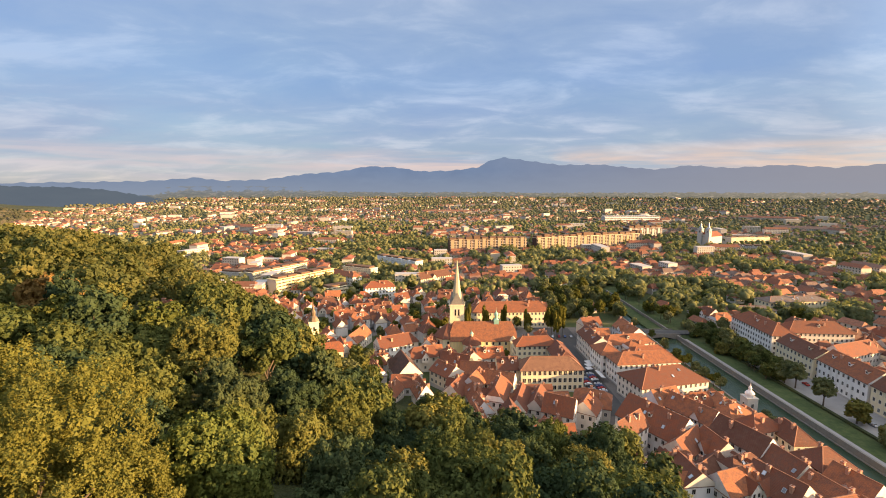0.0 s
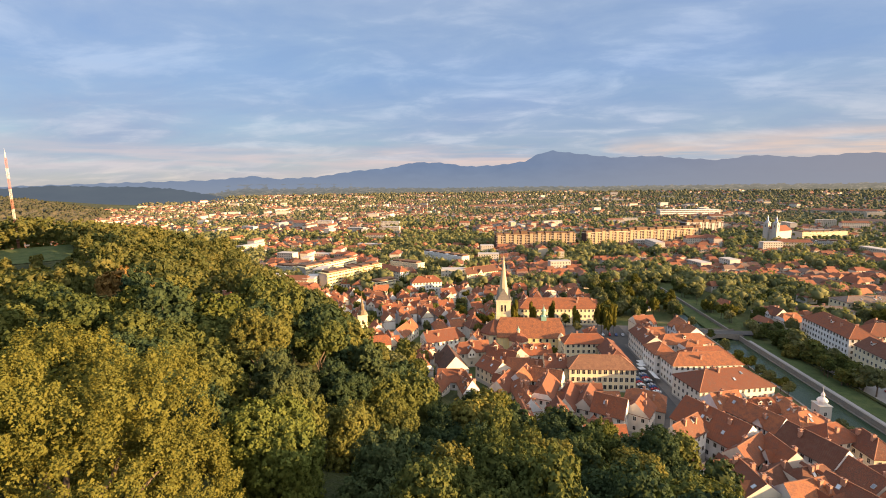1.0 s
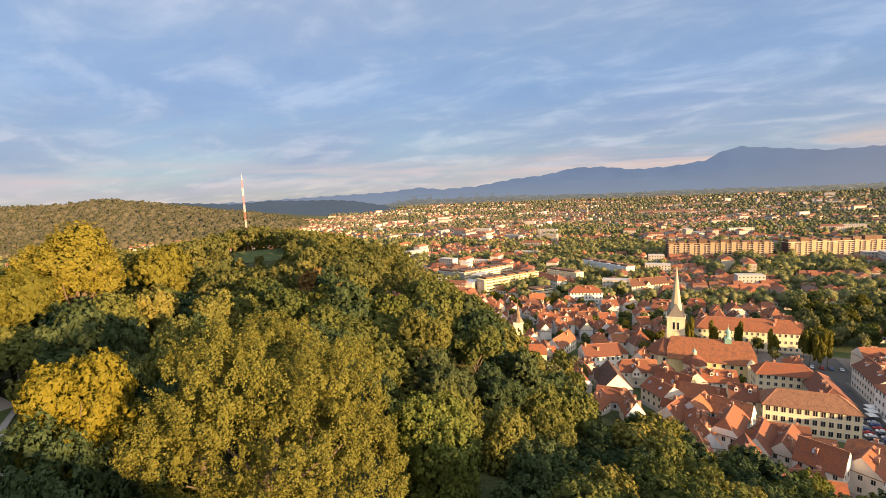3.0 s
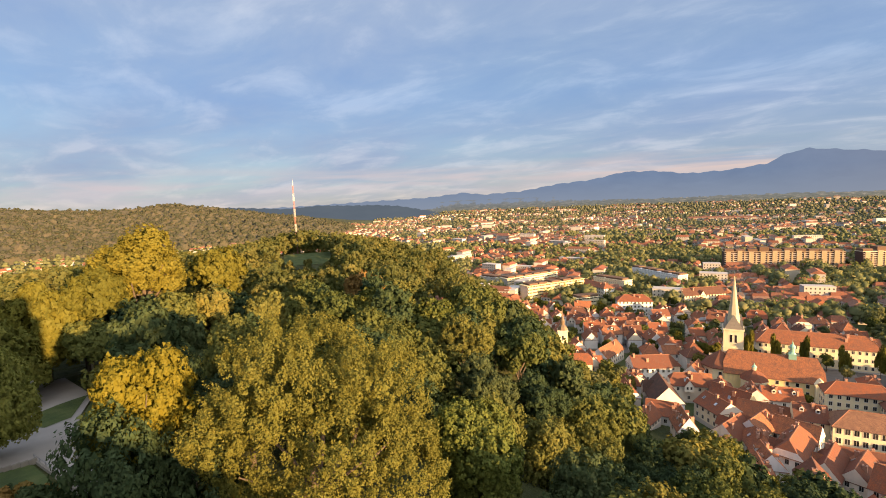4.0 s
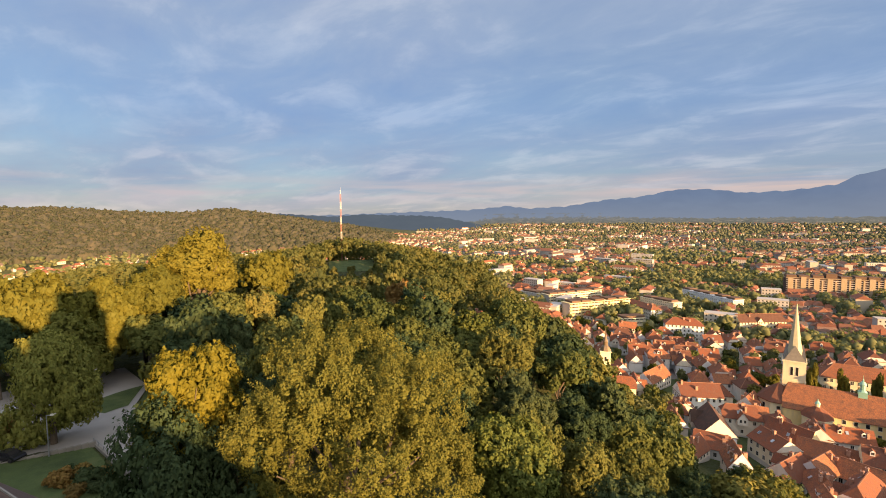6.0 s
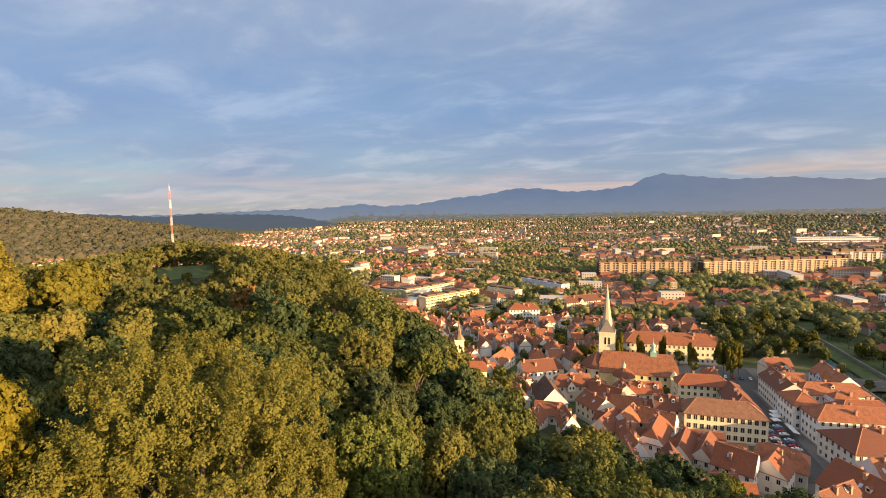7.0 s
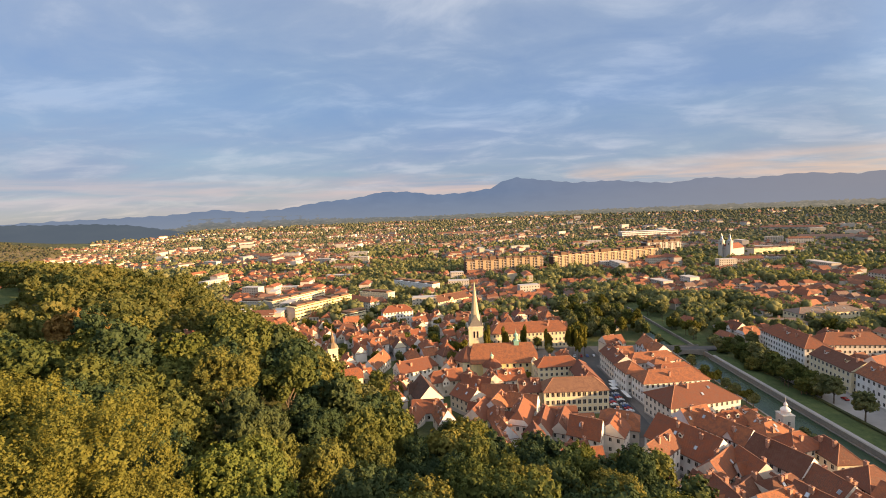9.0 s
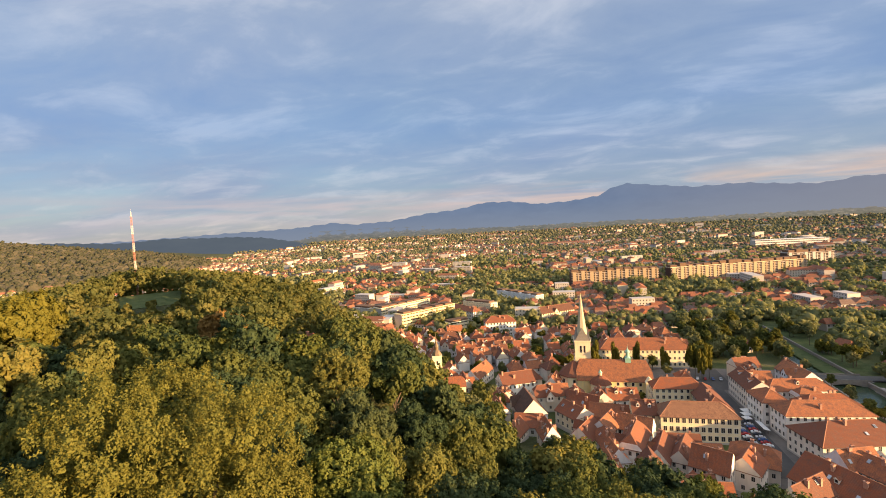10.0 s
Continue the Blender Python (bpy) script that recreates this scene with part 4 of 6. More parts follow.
def build_plain():
    gen = random.Random(11)
    g2 = np.random.default_rng(12)
    V, F, IX = [], [], []
    leaves, clumps, clumps_out = [], [], []
    r = 395.0
    while r < 3560:
        cell = 15 + max(0, r - 560) * 0.0105
        n = int(radians(150) * r / cell)
        for i in range(n):
            az = -62 + 150 * (i + gen.random()) / n
            rr = r + gen.uniform(-0.5, 0.5) * cell
            x, y = polar(az, rr)
            if rr > 2400 and az > 40:
                continue
            if not free(x, y, 7) and r < 1100:
                continue
            if in_river(x, y, 12):
                continue
            z = float(land_z(x, y))
            slope_wood = az > 36 and rr > 1120 and z > 26
            if z > 7 and r < 1000 and az > 10:
                continue
            dense = (0.54 if 700 < rr < 2300 else 0.50) + 0.62 * float(waves(np.array(x), np.array(y), 150)) + 0.30 * float(waves(np.array(x), np.array(y), 61))
            if rr > 1800:
                dense -= 0.05 + 0.18 * min(1.0, (rr - 1800) / 1200)
            if rr < 800:
                dense = (0.62 if x > 150 else 0.52) + 0.75 * float(waves(np.array(x), np.array(y), 75)) + 0.3 * float(waves(np.array(x), np.array(y), 31))
            if -3 < az < 30 and rr < 900:
                dense += 0.04
            if slope_wood:
                continue
            if az > 58:
                dense *= 0.5
            # the far side of the river is greener than the suburbs before the hills
            dense *= float(np.interp(az, (-40, -18, -4, 8, 40), (0.62, 0.76, 0.86, 1.02, 1.06))) if rr > 900 else 1.0
            if gen.random() < dense * (0.85 if rr > 700 else 0.95):
                big = gen.random() < ((0.12 if az > -2 else 0.02) if rr < 750 else 0.0 if az > 36 else 0.05 if rr < 1500 else 0.03)
                k = 1 + max(0, rr - 1600) * 0.00022
                L, W = (gen.uniform(18, 30) if rr < 750 else gen.uniform(24, 52), gen.uniform(11, 15)) if big else (gen.uniform(9.5, 17) * k, gen.uniform(8.5, 11) * k)
                h = (gen.uniform(9, 17) if big else gen.uniform(4.5, 7.5)) * min(k, 1.3)
                rot = 20 * float(waves(np.array(x), np.array(y), 420)) + gen.choice((0, 90)) + gen.uniform(-8, 8)
                far_house(V, F, IX, x, y, z, L, W, h, gen.uniform(2.6, 4.2) * k, rot, big and gen.random() < 0.55, rr < 1500, rr < 1150)
            if gen.random() < min(1.0, max(0.40, 1.20 - 0.60 * dense)):
                m = 2
                for _ in range(m):
                    radius = (gen.uniform(2.2, 4.6) if dense > 0.6 else gen.uniform(4.0, 8.2)) * (1 + max(0, rr - 1400) * 0.00022)
                    tx, ty = x + gen.uniform(-0.6, 0.6) * cell, y + gen.uniform(-0.6, 0.6) * cell
                    near = rr < 1500
                    lumps = 6 if rr < 760 else 3 if rr < 1250 else 2 if rr < 2300 else 1
                    at = np.array((tx, ty, z + radius * (1.0 if rr < 1800 else 0.7)))
                    spot = unit(lumps, g2) * (0.62, 0.62, 0.5) * radius if lumps > 2 else unit(lumps, g2) * (0.5, 0.5, 0.15) * radius
                    (clumps if near else clumps_out).append(np.column_stack([at + spot, radius * (g2.uniform(0.42, 0.68, lumps) if lumps > 1 else g2.uniform(0.7, 0.95, 1))]))
                    if rr > 1000:
                        continue
                    k = 44 if rr < 760 else 16
                    w = unit(k, g2)
                    w[:, 2] = np.abs(w[:, 2]) * 1.1 - 0.25
                    p = w * radius * g2.uniform(0.75, 1.1, (k, 1)) * (1, 1, 1.15) + (tx, ty, z + radius * (1.05 if rr < 1800 else 0.6))
                    leaves.append(leaf_cards(p, w, radius * (0.19 if k > 20 else 0.26), g2, 1.6).reshape(-1, 3))
        r += cell
    # long sheds and halls far out on the plain
    for az, rr, L, h in ((30, 2700, 170, 8), (34, 2850, 200, 8), (38.5, 2750, 180, 8), (26, 2900, 140, 7), (-0.5, 2050, 230, 10), (-39, 1500, 120, 10), (-36, 1900, 160, 12)):
        x, y = polar(az, rr)
        far_house(V, F, IX, x, y, float(land_z(x, y)), L, 34, h, 5, az + gen.uniform(-8, 8), az > 20)
    ob = new("distant_houses", mesh_of("distant_houses", V, F, ["plaster_far", "tile_far", "glass", "grey", "tile_mid"], IX))
    tagged(ob, "small pale houses with red and grey roofs spread over the plain", "houses", kind="stuff")
    for name, lot, mat, label in (("distant_trees", clumps, "leaf_plain", "green garden trees and woods spread over the plain"), ("distant_woods", clumps_out, "leaf_plain_far", "muted olive trees and copses far out on the plain")):
        lot = np.concatenate(lot)
        tagged(new(name, clumps_of(name, lot[:, :3], lot[:, 3], mat, g2)), label, "trees", kind="stuff")
    tagged(new("distant_leaves", leaves_of("distant_leaves", np.concatenate(leaves), ["leaf_plain"])), "loose leafy twigs of the garden trees", "trees", kind="stuff")
    # the canopy of the hills behind the town: a bumpy sheet under scattered crowns
    az, rr = np.meshgrid(np.radians(np.arange(34, 90, 0.26)), np.arange(1080, 1900, 6.5))
    X, Y = -np.sin(az) * rr, np.cos(az) * rr
    X, Y = X + g2.uniform(-2, 2, X.shape), Y + g2.uniform(-2, 2, Y.shape)
    base = land_z(X, Y)
    Z = base + np.where(base > 27, 8 + 5 * waves(X, Y, 11) + g2.uniform(-4, 4, X.shape), -6)
    ny, nx = X.shape
    sheet = mesh_of("hill_canopy", np.stack([X, Y, Z], -1).reshape(-1, 3), [(j * nx + i + 1, j * nx + i, (j + 1) * nx + i, (j + 1) * nx + i + 1) for j in range(ny - 1) for i in range(nx - 1)], ["canopy"])
    spots = np.stack([X, Y, Z - 0.8], -1).reshape(-1, 3)[(base > 27).reshape(-1)]
    spots = spots[g2.integers(0, len(spots), 15000)] + g2.uniform(-3, 3, (15000, 3))
    tagged(new("hill_woods", clumps_of("hill_woods", spots, g2.uniform(2.4, 5.0, 15000), "leaf_hill", g2)), "dark olive tree tops on the wooded hillside", "woods", kind="stuff")
    tagged(new("hill_canopy", sheet), "olive brown wooded hillside beyond the castle hill", "woods", kind="stuff")

# ---- landmarks ----


def turned(me, m):
    me.transform(m)
    return me


def lathe(name, rings, sides, mat, turn=0.0, cap=True):
    """A turned or many-sided shape from (radius, height) pairs."""
    v, f = [], []
    for r, z in rings:
        for i in range(sides):
            t = 2 * math.pi * i / sides + radians(turn)
            v.append((r * math.cos(t), r * math.sin(t), z))
    for j in range(len(rings) - 1):
        for i in range(sides):
            k = (i + 1) % sides
            f.append((j * sides + i, j * sides + k, (j + 1) * sides + k, (j + 1) * sides + i))
    if cap:
        f.append(tuple((len(rings) - 1) * sides + i for i in range(sides)))
    return mesh_of(name, v, f, [mat])


def boxes(name, mat, *sizes):
    v, f, ix = [], [], []
    for s in sizes:
        box(v, f, ix, *s, 0, True)
    return mesh_of(name, v, f, [mat], ix)


def church():
    """The parish church: nave, choir, domed chapel, bell tower with a stone spire, and a copper turret."""
    ob = thing("church", pose(27, 298.5, 0, 0, 0, 0.5), "cream baroque church with red tiled roof and pointed tower", "church")
    take(27, 299, 50, 22, -7)
    TAKEN.append((11.5, 311, 8))
    TAKEN.append((17, 286, 7))
    part("wall", wall_mesh(43, 20, 9.6, "yellow"), ob)
    part("roof", roof_mesh(44, 20, 10.2, 0.25, 0.6, ["tile", "yellow"]), ob, "weathered red tiled nave roof", Matrix.Translation((0.5, 0, 9.6)))
    part("choir", lathe("choir", [(9.6, -2), (9.6, 10.0)], 8, "cream", 22.5), ob, "cream choir with tall windows", Matrix.Translation((-23.5, 0.5, 0)))
    part("choir_roof", lathe("choir_roof", [(10.4, 9.8), (10.4, 10.2), (0.1, 18.6)], 8, "tile", 22.5), ob, m=Matrix.Translation((-23.5, 0.5, 0)))
    tall = window_mesh(1.5, 5.2, 0)
    for k in range(3, 8):
        a = 45 * k
        part("window", tall, ob, m=Matrix.Translation((-23.5, 0.5, 5.6)) @ pose(0, 0, 0, 0, 0, a - 90) @ pose(0, 9.6 * math.cos(radians(22.5)), 0))
    small = window_mesh(1.4, 2.0, 0)
    for i in range(5):
        for z in (3.0, 7.2):
            part("window", small, ob, m=pose(2.5 + i * 4.3, -10, z, 0, 0, 180))
            part("window", small, ob, m=pose(2.5 + i * 4.3, 10, z, 0, 0, 0))
    part("porch", boxes("porch", "cream", (18.2, 22.4, -13.0, -8.2, -2, 9.0), (17.8, 22.8, -13.3, -8.0, 9.0, 9.5)), ob)
    part("porch_gable", mesh_of("porch_gable", [(17.9, -13.2, 9.5), (22.7, -13.2, 9.5), (20.3, -13.2, 12.2), (17.9, -8.4, 9.5), (22.7, -8.4, 9.5), (20.3, -8.4, 12.2)], [(0, 1, 2), (5, 4, 3), (0, 2, 5, 3), (1, 4, 5, 2)], ["cream"]), ob)
    part("chapel", lathe("chapel", [(6.3, -2), (6.3, 8.2), (6.8, 8.2), (6.8, 8.7)], 8, "cream", 22.5), ob, m=Matrix.Translation((-8.0, -13.0, 0)))
    part("chapel_roof", lathe("chapel_roof", [(6.9, 8.7), (4.6, 11.2), (1.1, 13.6)], 8, "tile", 22.5), ob, m=Matrix.Translation((-8.0, -13.0, 0)))
    lantern = part("lantern", lathe("lantern", [(1.0, 13.4), (1.0, 15.0), (1.3, 15.0), (1.3, 15.2)], 8, "cream", 22.5), ob, m=Matrix.Translation((-8.0, -13.0, 0)))
    part("lantern_cap", lathe("lantern_cap", [(1.3, 15.2), (0.6, 16.2), (0.25, 16.5), (0.05, 17.6)], 8, "copper", 22.5), lantern)
    t = Matrix.Translation((-17.0, 10.6, 0))
    w = 5.0
    tower = part("tower", boxes("tower", "cream", (-w, w, -w, w, -2, 29.2), (-w - 0.35, w + 0.35, -w - 0.35, w + 0.35, 29.2, 30.1), (-w - 0.2, w + 0.2, -w - 0.2, w + 0.2, 18.6, 19.1)), ob, "cream square bell tower", t)
    arch = window_mesh(1.2, 4.6, 0)
    for a in (0, 90, 180, 270):
        for dx in (-1.15, 1.15):
            part("belfry_window", arch, tower, m=pose(0, 0, 0, 0, 0, a) @ pose(dx, w, 24.4))
        dial = lathe("clock_face", [(1.15, 0.0), (1.15, 0.15)], 20, "white")
        part("clock_face", dial, tower, m=pose(0, 0, 0, 0, 0, a) @ pose(0, w - 0.65, 32.3, -78, 0, 0))
        part("clock_dial", lathe("clock_dial", [(0.9, 0.15), (0.9, 0.18)], 20, "metal"), tower, m=pose(0, 0, 0, 0, 0, a) @ pose(0, w - 0.65, 32.3, -78, 0, 0))
        g = mesh_of("gablet", [(-w + 0.2, w, 30.1), (w - 0.2, w, 30.1), (0, w - 1.2, 38.5), (0, 0, 36.5)], [(1, 0, 2), (0, 3, 2), (3, 1, 2)], ["stone"])
        part("gablet", g, tower, m=pose(0, 0, 0, 0, 0, a))
    part("spire", lathe("spire", [(4.9, 30.1), (3.2, 37.0), (2.3, 43.0), (1.2, 52.0), (0.25, 60.4), (0.12, 61.0)], 8, "spire_stone", 22.5), tower, "pale stone spire")
    part("cross", boxes("cross", "metal", (-0.09, 0.09, -0.09, 0.09, 60.8, 64.0), (-0.6, 0.6, -0.08, 0.08, 62.6, 62.85)), tower)
    c = Matrix.Translation((9.8, 0, 19.0))
    turret = part("turret", boxes("turret", "copper", (-1.7, 1.7, -1.7, 1.7, -1.2, 2.0)), ob, "green copper ridge turret", c)
    part("turret_lantern", lathe("turret_lantern", [(1.9, 2.0), (1.3, 2.8), (1.05, 3.0), (1.05, 5.2), (1.5, 5.3)], 8, "copper", 22.5), turret)
    part("turret_dome", lathe("turret_dome", [(1.5, 5.3), (1.45, 6.0), (0.9, 6.9), (0.3, 7.4), (0.35, 8.0), (0.08, 8.6), (0.04, 10.4)], 10, "copper"), turret)


def hill_church():
    x, y = polar(16.7, 258)
    z = 11.0
    ob = thing("chapel_of_the_hill", pose(x, y, z, 0, 0, 20), "small cream church with slim spire among trees", "church")
    TAKEN.append((x, y, 9))
    tower = part("tower", boxes("tower", "cream", (-2.7, 2.7, -2.7, 2.7, -3, 24.0), (-3.0, 3.0, -3.0, 3.0, 24.0, 24.6)), ob)
    for a in (0, 90, 180, 270):
        part("belfry_window", window_mesh(1.1, 2.4, 0), tower, m=pose(0, 0, 0, 0, 0, a) @ pose(0, 2.7, 20.5))
    part("spire", lathe("spire", [(3.1, 24.6), (2.2, 26.6), (1.2, 27.6), (1.3, 29.4), (1.5, 29.6), (0.7, 31.4), (0.3, 34.0), (0.05, 38.0)], 8, "bronze", 22.5), tower, "dark bronze onion spire")
    part("wall", turned(wall_mesh(14, 8, 8.5, "cream"), Matrix.Translation((8, -6, 0))), ob)
    part("roof", roof_mesh(14, 8, 4.5, 0.5, 0.4, ["tile", "cream"]), ob, m=Matrix.Translation((8, -6, 8.5)))


def twin_church():
    x, y = 528, 872
    ob = thing("church", pose(x, y, 0, 0, 0, 30), "white church with two pointed towers", "church")
    TAKEN.append((x, y, 24))
    part("wall", wall_mesh(46, 18, 20, "pale"), ob)
    part("roof", roof_mesh(46, 18, 9, 0.3, 0.4, ["tile", "pale"]), ob, m=Matrix.Translation((0, 0, 20)))
    for sx in (-1, 1):
        tw = part("tower", boxes("tower", "pale", (-4, 4, -4, 4, -2, 34), (-4.4, 4.4, -4.4, 4.4, 34, 35)), ob, m=Matrix.Translation((-23, sx * 7.5, 0)))
        part("spire", lathe("spire", [(4.4, 35), (2.2, 38.5), (1.3, 43), (0.1, 49)], 8, "metal", 22.5), tw)
        for a in (0, 90, 180, 270):
            part("belfry_window", window_mesh(1.6, 4.0, 0), tw, m=pose(0, 0, 0, 0, 0, a) @ pose(0, 4, 29))


def slab(x, y, L, W, rot, h, floors, label, wall="cream", step=14.0, ribs=True, roof="brown_sheet", name="apartment_block", hats=True, pier=0.22, bay=4.2):
    """A long block of flats: recessed loggias between white upright ribs, and a low roof storey."""
    ob = thing(name, pose(x, y, float(land_z(x, y)), 0, 0, rot), label, "building", "blocks of flats")
    take(x, y, L, W, rot)
    # ribbed blocks get a very dark body, visible in the gaps between ribs
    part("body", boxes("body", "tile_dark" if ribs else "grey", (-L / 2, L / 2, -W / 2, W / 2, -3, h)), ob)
    n = max(2, int(L / step))
    gen = random.Random(int(L * 10 + x))
    for i in range(n):
        cx = (i + 0.5) / n * L - L / 2
        hh = h + gen.uniform(-1.5, 2.5)
        if ribs:
            part("rib", boxes("rib", "cream_flat" if wall == "cream" else wall, (-step * 0.36, step * 0.06, -W / 2 - 1.2, W / 2 + 1.2, -3, hh), (step * 0.22, step * 0.34, -W / 2 - 1.2, W / 2 + 1.2, -3, hh - 2.5)), ob, m=Matrix.Translation((cx, 0, 0)))
    pitch = h / floors
    for k in range(floors):
        part("balcony", boxes("balcony", "grey" if ribs else wall, (-L / 2 + 0.2, L / 2 - 0.2, -W / 2 - 0.9, W / 2 + 0.9, k * pitch + 0.1, k * pitch + (0.8 if ribs else pitch * 0.66))), ob)
        if not ribs:
            part("window_band", boxes("window_band", "glass", (-L / 2 + 0.6, L / 2 - 0.6, -W / 2 - 0.12, W / 2 + 0.12, k * pitch + pitch * 0.66, (k + 1) * pitch - 0.05)), ob)
    if not ribs:
        for i in range(int(L / bay)):
            part("pier", boxes("pier", "pale" if pier < 0.5 and i % 3 else wall, (-pier, pier, -W / 2 - 0.95, W / 2 + 0.95, -2, h)), ob, m=Matrix.Translation(((i + 0.5) / int(L / bay) * L - L / 2, 0, 0)))
    part("cornice", boxes("cornice", wall, (-L / 2 - 0.4, L / 2 + 0.4, -W / 2 - 0.9, W / 2 + 0.9, h, h + 0.6)), ob)
    if hats:
        for i in range(n):
            cx = (i + gen.uniform(0.35, 0.65)) / n * L - L / 2
            part("roof_house", boxes("roof_house", roof, (-step * 0.42, step * 0.40, -W * 0.44, W * 0.46, h + 0.6, h + (3.2 + gen.random() * 4.0 if ribs else 2.6))), ob, m=Matrix.Translation((cx, 0, 0)))


def mast():
    """A red and white lattice mast on the ridge."""
    x, y = polar(49.87, 345)
    z = float(land_z(x, y))
    top = 110 + 345 * math.tan(radians(3.65))
    ob = thing("radio_mast", pose(x, y, z, 0, 0, 20), "tall red and white lattice radio mast", "mast")
    n = 9
    h = (top - z - 4) / n
    w = 0.38
    for k in range(n):
        v, f = [], []
        for cx, cy in ((-w, -w), (w, -w), (w, w), (-w, w)):
            tube(v, f, (cx, cy, k * h), (cx, cy, (k + 1) * h), 0.065, 0.065, 4)
        for j in range(4):
            za, zb = k * h + j * h / 4, k * h + (j + 1) * h / 4
            ring = [(-w, -w), (w, -w), (w, w), (-w, w)]
            for i in range(4):
                a, b = ring[i], ring[(i + 1) % 4]
                tube(v, f, (*a, za), (*b, zb), 0.04, 0.04, 4)
                tube(v, f, (*a, zb), (*b, zb), 0.04, 0.04, 4)
        part("section", mesh_of("section", v, f, ["mast_red" if k % 2 == 0 else "mast_white"]), ob)
    part("aerial", lathe("aerial", [(0.35, n * h), (0.3, n * h + 3), (0.06, n * h + 3.2), (0.04, n * h + 5)], 8, "mast_white"), ob)


def strip(name, u0, u1, y0, y1, mat, z, label, category, thick=0.3, shear=True):
    s = SHEAR if shear else 0.0
    n = 24
    v, f = [], []
    for i in range(n + 1):
        y = y0 + (y1 - y0) * i / n
        dx = s * (y - 200)
        v += [(u0 + dx, y, z - thick), (u0 + dx, y, z), (u1 + dx, y, z), (u1 + dx, y, z - thick)]
    for i in range(n):
        b = i * 4
        f += [(b + k, b + 4 + k, b + 5 + k, b + 1 + k) for k in range(3)]
    f += [(0, 1, 2, 3), (n * 4 + 3, n * 4 + 2, n * 4 + 1, n * 4)]
    return tagged(new(name, mesh_of(name, v, f, [mat])), label, category, kind="structure")


def riverside():
    W, E = RIVER_W, RIVER_E
    strip("quay_wall", W - 0.3, W + 0.7, -280, 480, "stone", 0.55, "grey stone quay wall along the river", "wall", 8.0)
    strip("quay_wall_2", E - 0.7, E + 0.3, -280, 480, "stone", 0.35, "grey stone quay wall along the river", "wall", 8.0)
    strip("lower_quay", W - 1.0, W - 0.3, -280, 318, "stone", -2.2, "narrow stone ledge above the river water", "ledge", 4.0)
    strip("pavement_river", W + 0.7, W + 3.4, -280, 318, "path", 0.06, "pale paved promenade along the quay", "pavement")
    strip("lawn_river", W + 3.6, W + 14.0, -280, 312, "grass", 0.05, "mown green lawn beside the promenade", "lawn")
    strip("hedge_river", W + 15.2, W + 17.0, -100, 300, "wooded", 0.9, "low dark hedge along the lawn", "hedge", 1.2)
    strip("pavement_row", W + 17.6, W + 38, -280, 318, "path", 0.07, "pale paved street before the white houses", "pavement")
    strip("bank_lawn", W + 0.7, W + 20, 348, 480, "grass", 0.06, "sloping lawn beside the upper river", "lawn")
    strip("bank_ledge", W - 12.0, W - 0.3, 346, 480, "grass", -1.6, "sloping green river bank", "bank", 5.0)
    strip("street", 80, 92.5, 205, 330, "asphalt", 0.05, "asphalt street with parked cars in the old town", "street", shear=False)
    strip("pavement_town", -70, 148, 96, 347, "cobble", 0.02, "grey cobbled lanes and yards of the old town", "pavement", shear=False)
    strip("square", 72, 100, 305, 345, "asphalt", 0.04, "asphalt square behind the church", "square", shear=False)
    # the bridge
    x0, x1 = E + SHEAR * 132, W + SHEAR * 132
    ob = thing("bridge", pose(0, 332, 0), "low grey stone bridge over the river", "bridge")
    n = 14
    v, f = [], []
    for i in range(n + 1):
        x = x0 - 3 + (x1 - x0 + 6) * i / n
        k = (i / n) * 2 - 1
        arch = -1.2 - 3.6 * k * k
        for yy in (-6, 6):
            v += [(x, yy, arch), (x, yy, 0.35 + 0.5 * (1 - k * k))]
    for i in range(n):
        b = i * 4
        f += [(b, b + 4, b + 5, b + 1), (b + 3, b + 7, b + 6, b + 2), (b + 1, b + 5, b + 7, b + 3), (b + 2, b + 6, b + 4, b)]
    part("deck", mesh_of("deck", v, f, ["stone"]), ob)
    for yy in (-5.9, 5.7):
        part("parapet", boxes("parapet", "stone", (x0 - 2, x1 + 2, yy, yy + 0.22, 0.3, 1.75)), ob)
    part("roadway", boxes("roadway", "asphalt", (x0 - 8, x1 + 14, -4.6, 4.6, 0.2, 0.92)), ob)


def river_turret():
    """A white corner turret with an onion cap over the riverside roofs."""
    x, y = 150.6, 207.0
    ob = thing("turret", pose(x, y, 0), "white riverside turret with onion-shaped metal cap", "turret")
    TAKEN.append((x, y, 4))
    part("wall", boxes("wall", "pale", (-2.6, 2.6, -2.6, 2.6, -2, 9.0), (-2.8, 2.8, -2.8, 2.8, 9.0, 9.4)), ob)
    part("drum", lathe("drum", [(1.9, 9.4), (1.9, 10.9), (2.2, 11.0)], 8, "white", 22.5), ob)
    part("cap", lathe("cap", [(2.2, 11.0), (1.75, 11.8), (0.9, 12.5), (0.62, 13.0), (0.85, 13.7), (0.5, 14.4), (0.12, 15.2), (0.05, 17.6)], 12, "white"), ob, "pale metal onion cap")
    for a in (0, 90, 180, 270):
        part("window", window_mesh(1.1, 1.9), ob, m=pose(0, 0, 0, 0, 0, a) @ pose(0, 2.6, 5.6))


CAR_PAINT = ("car_silver", "car_black", "car_white", "car_red", "car_blue")


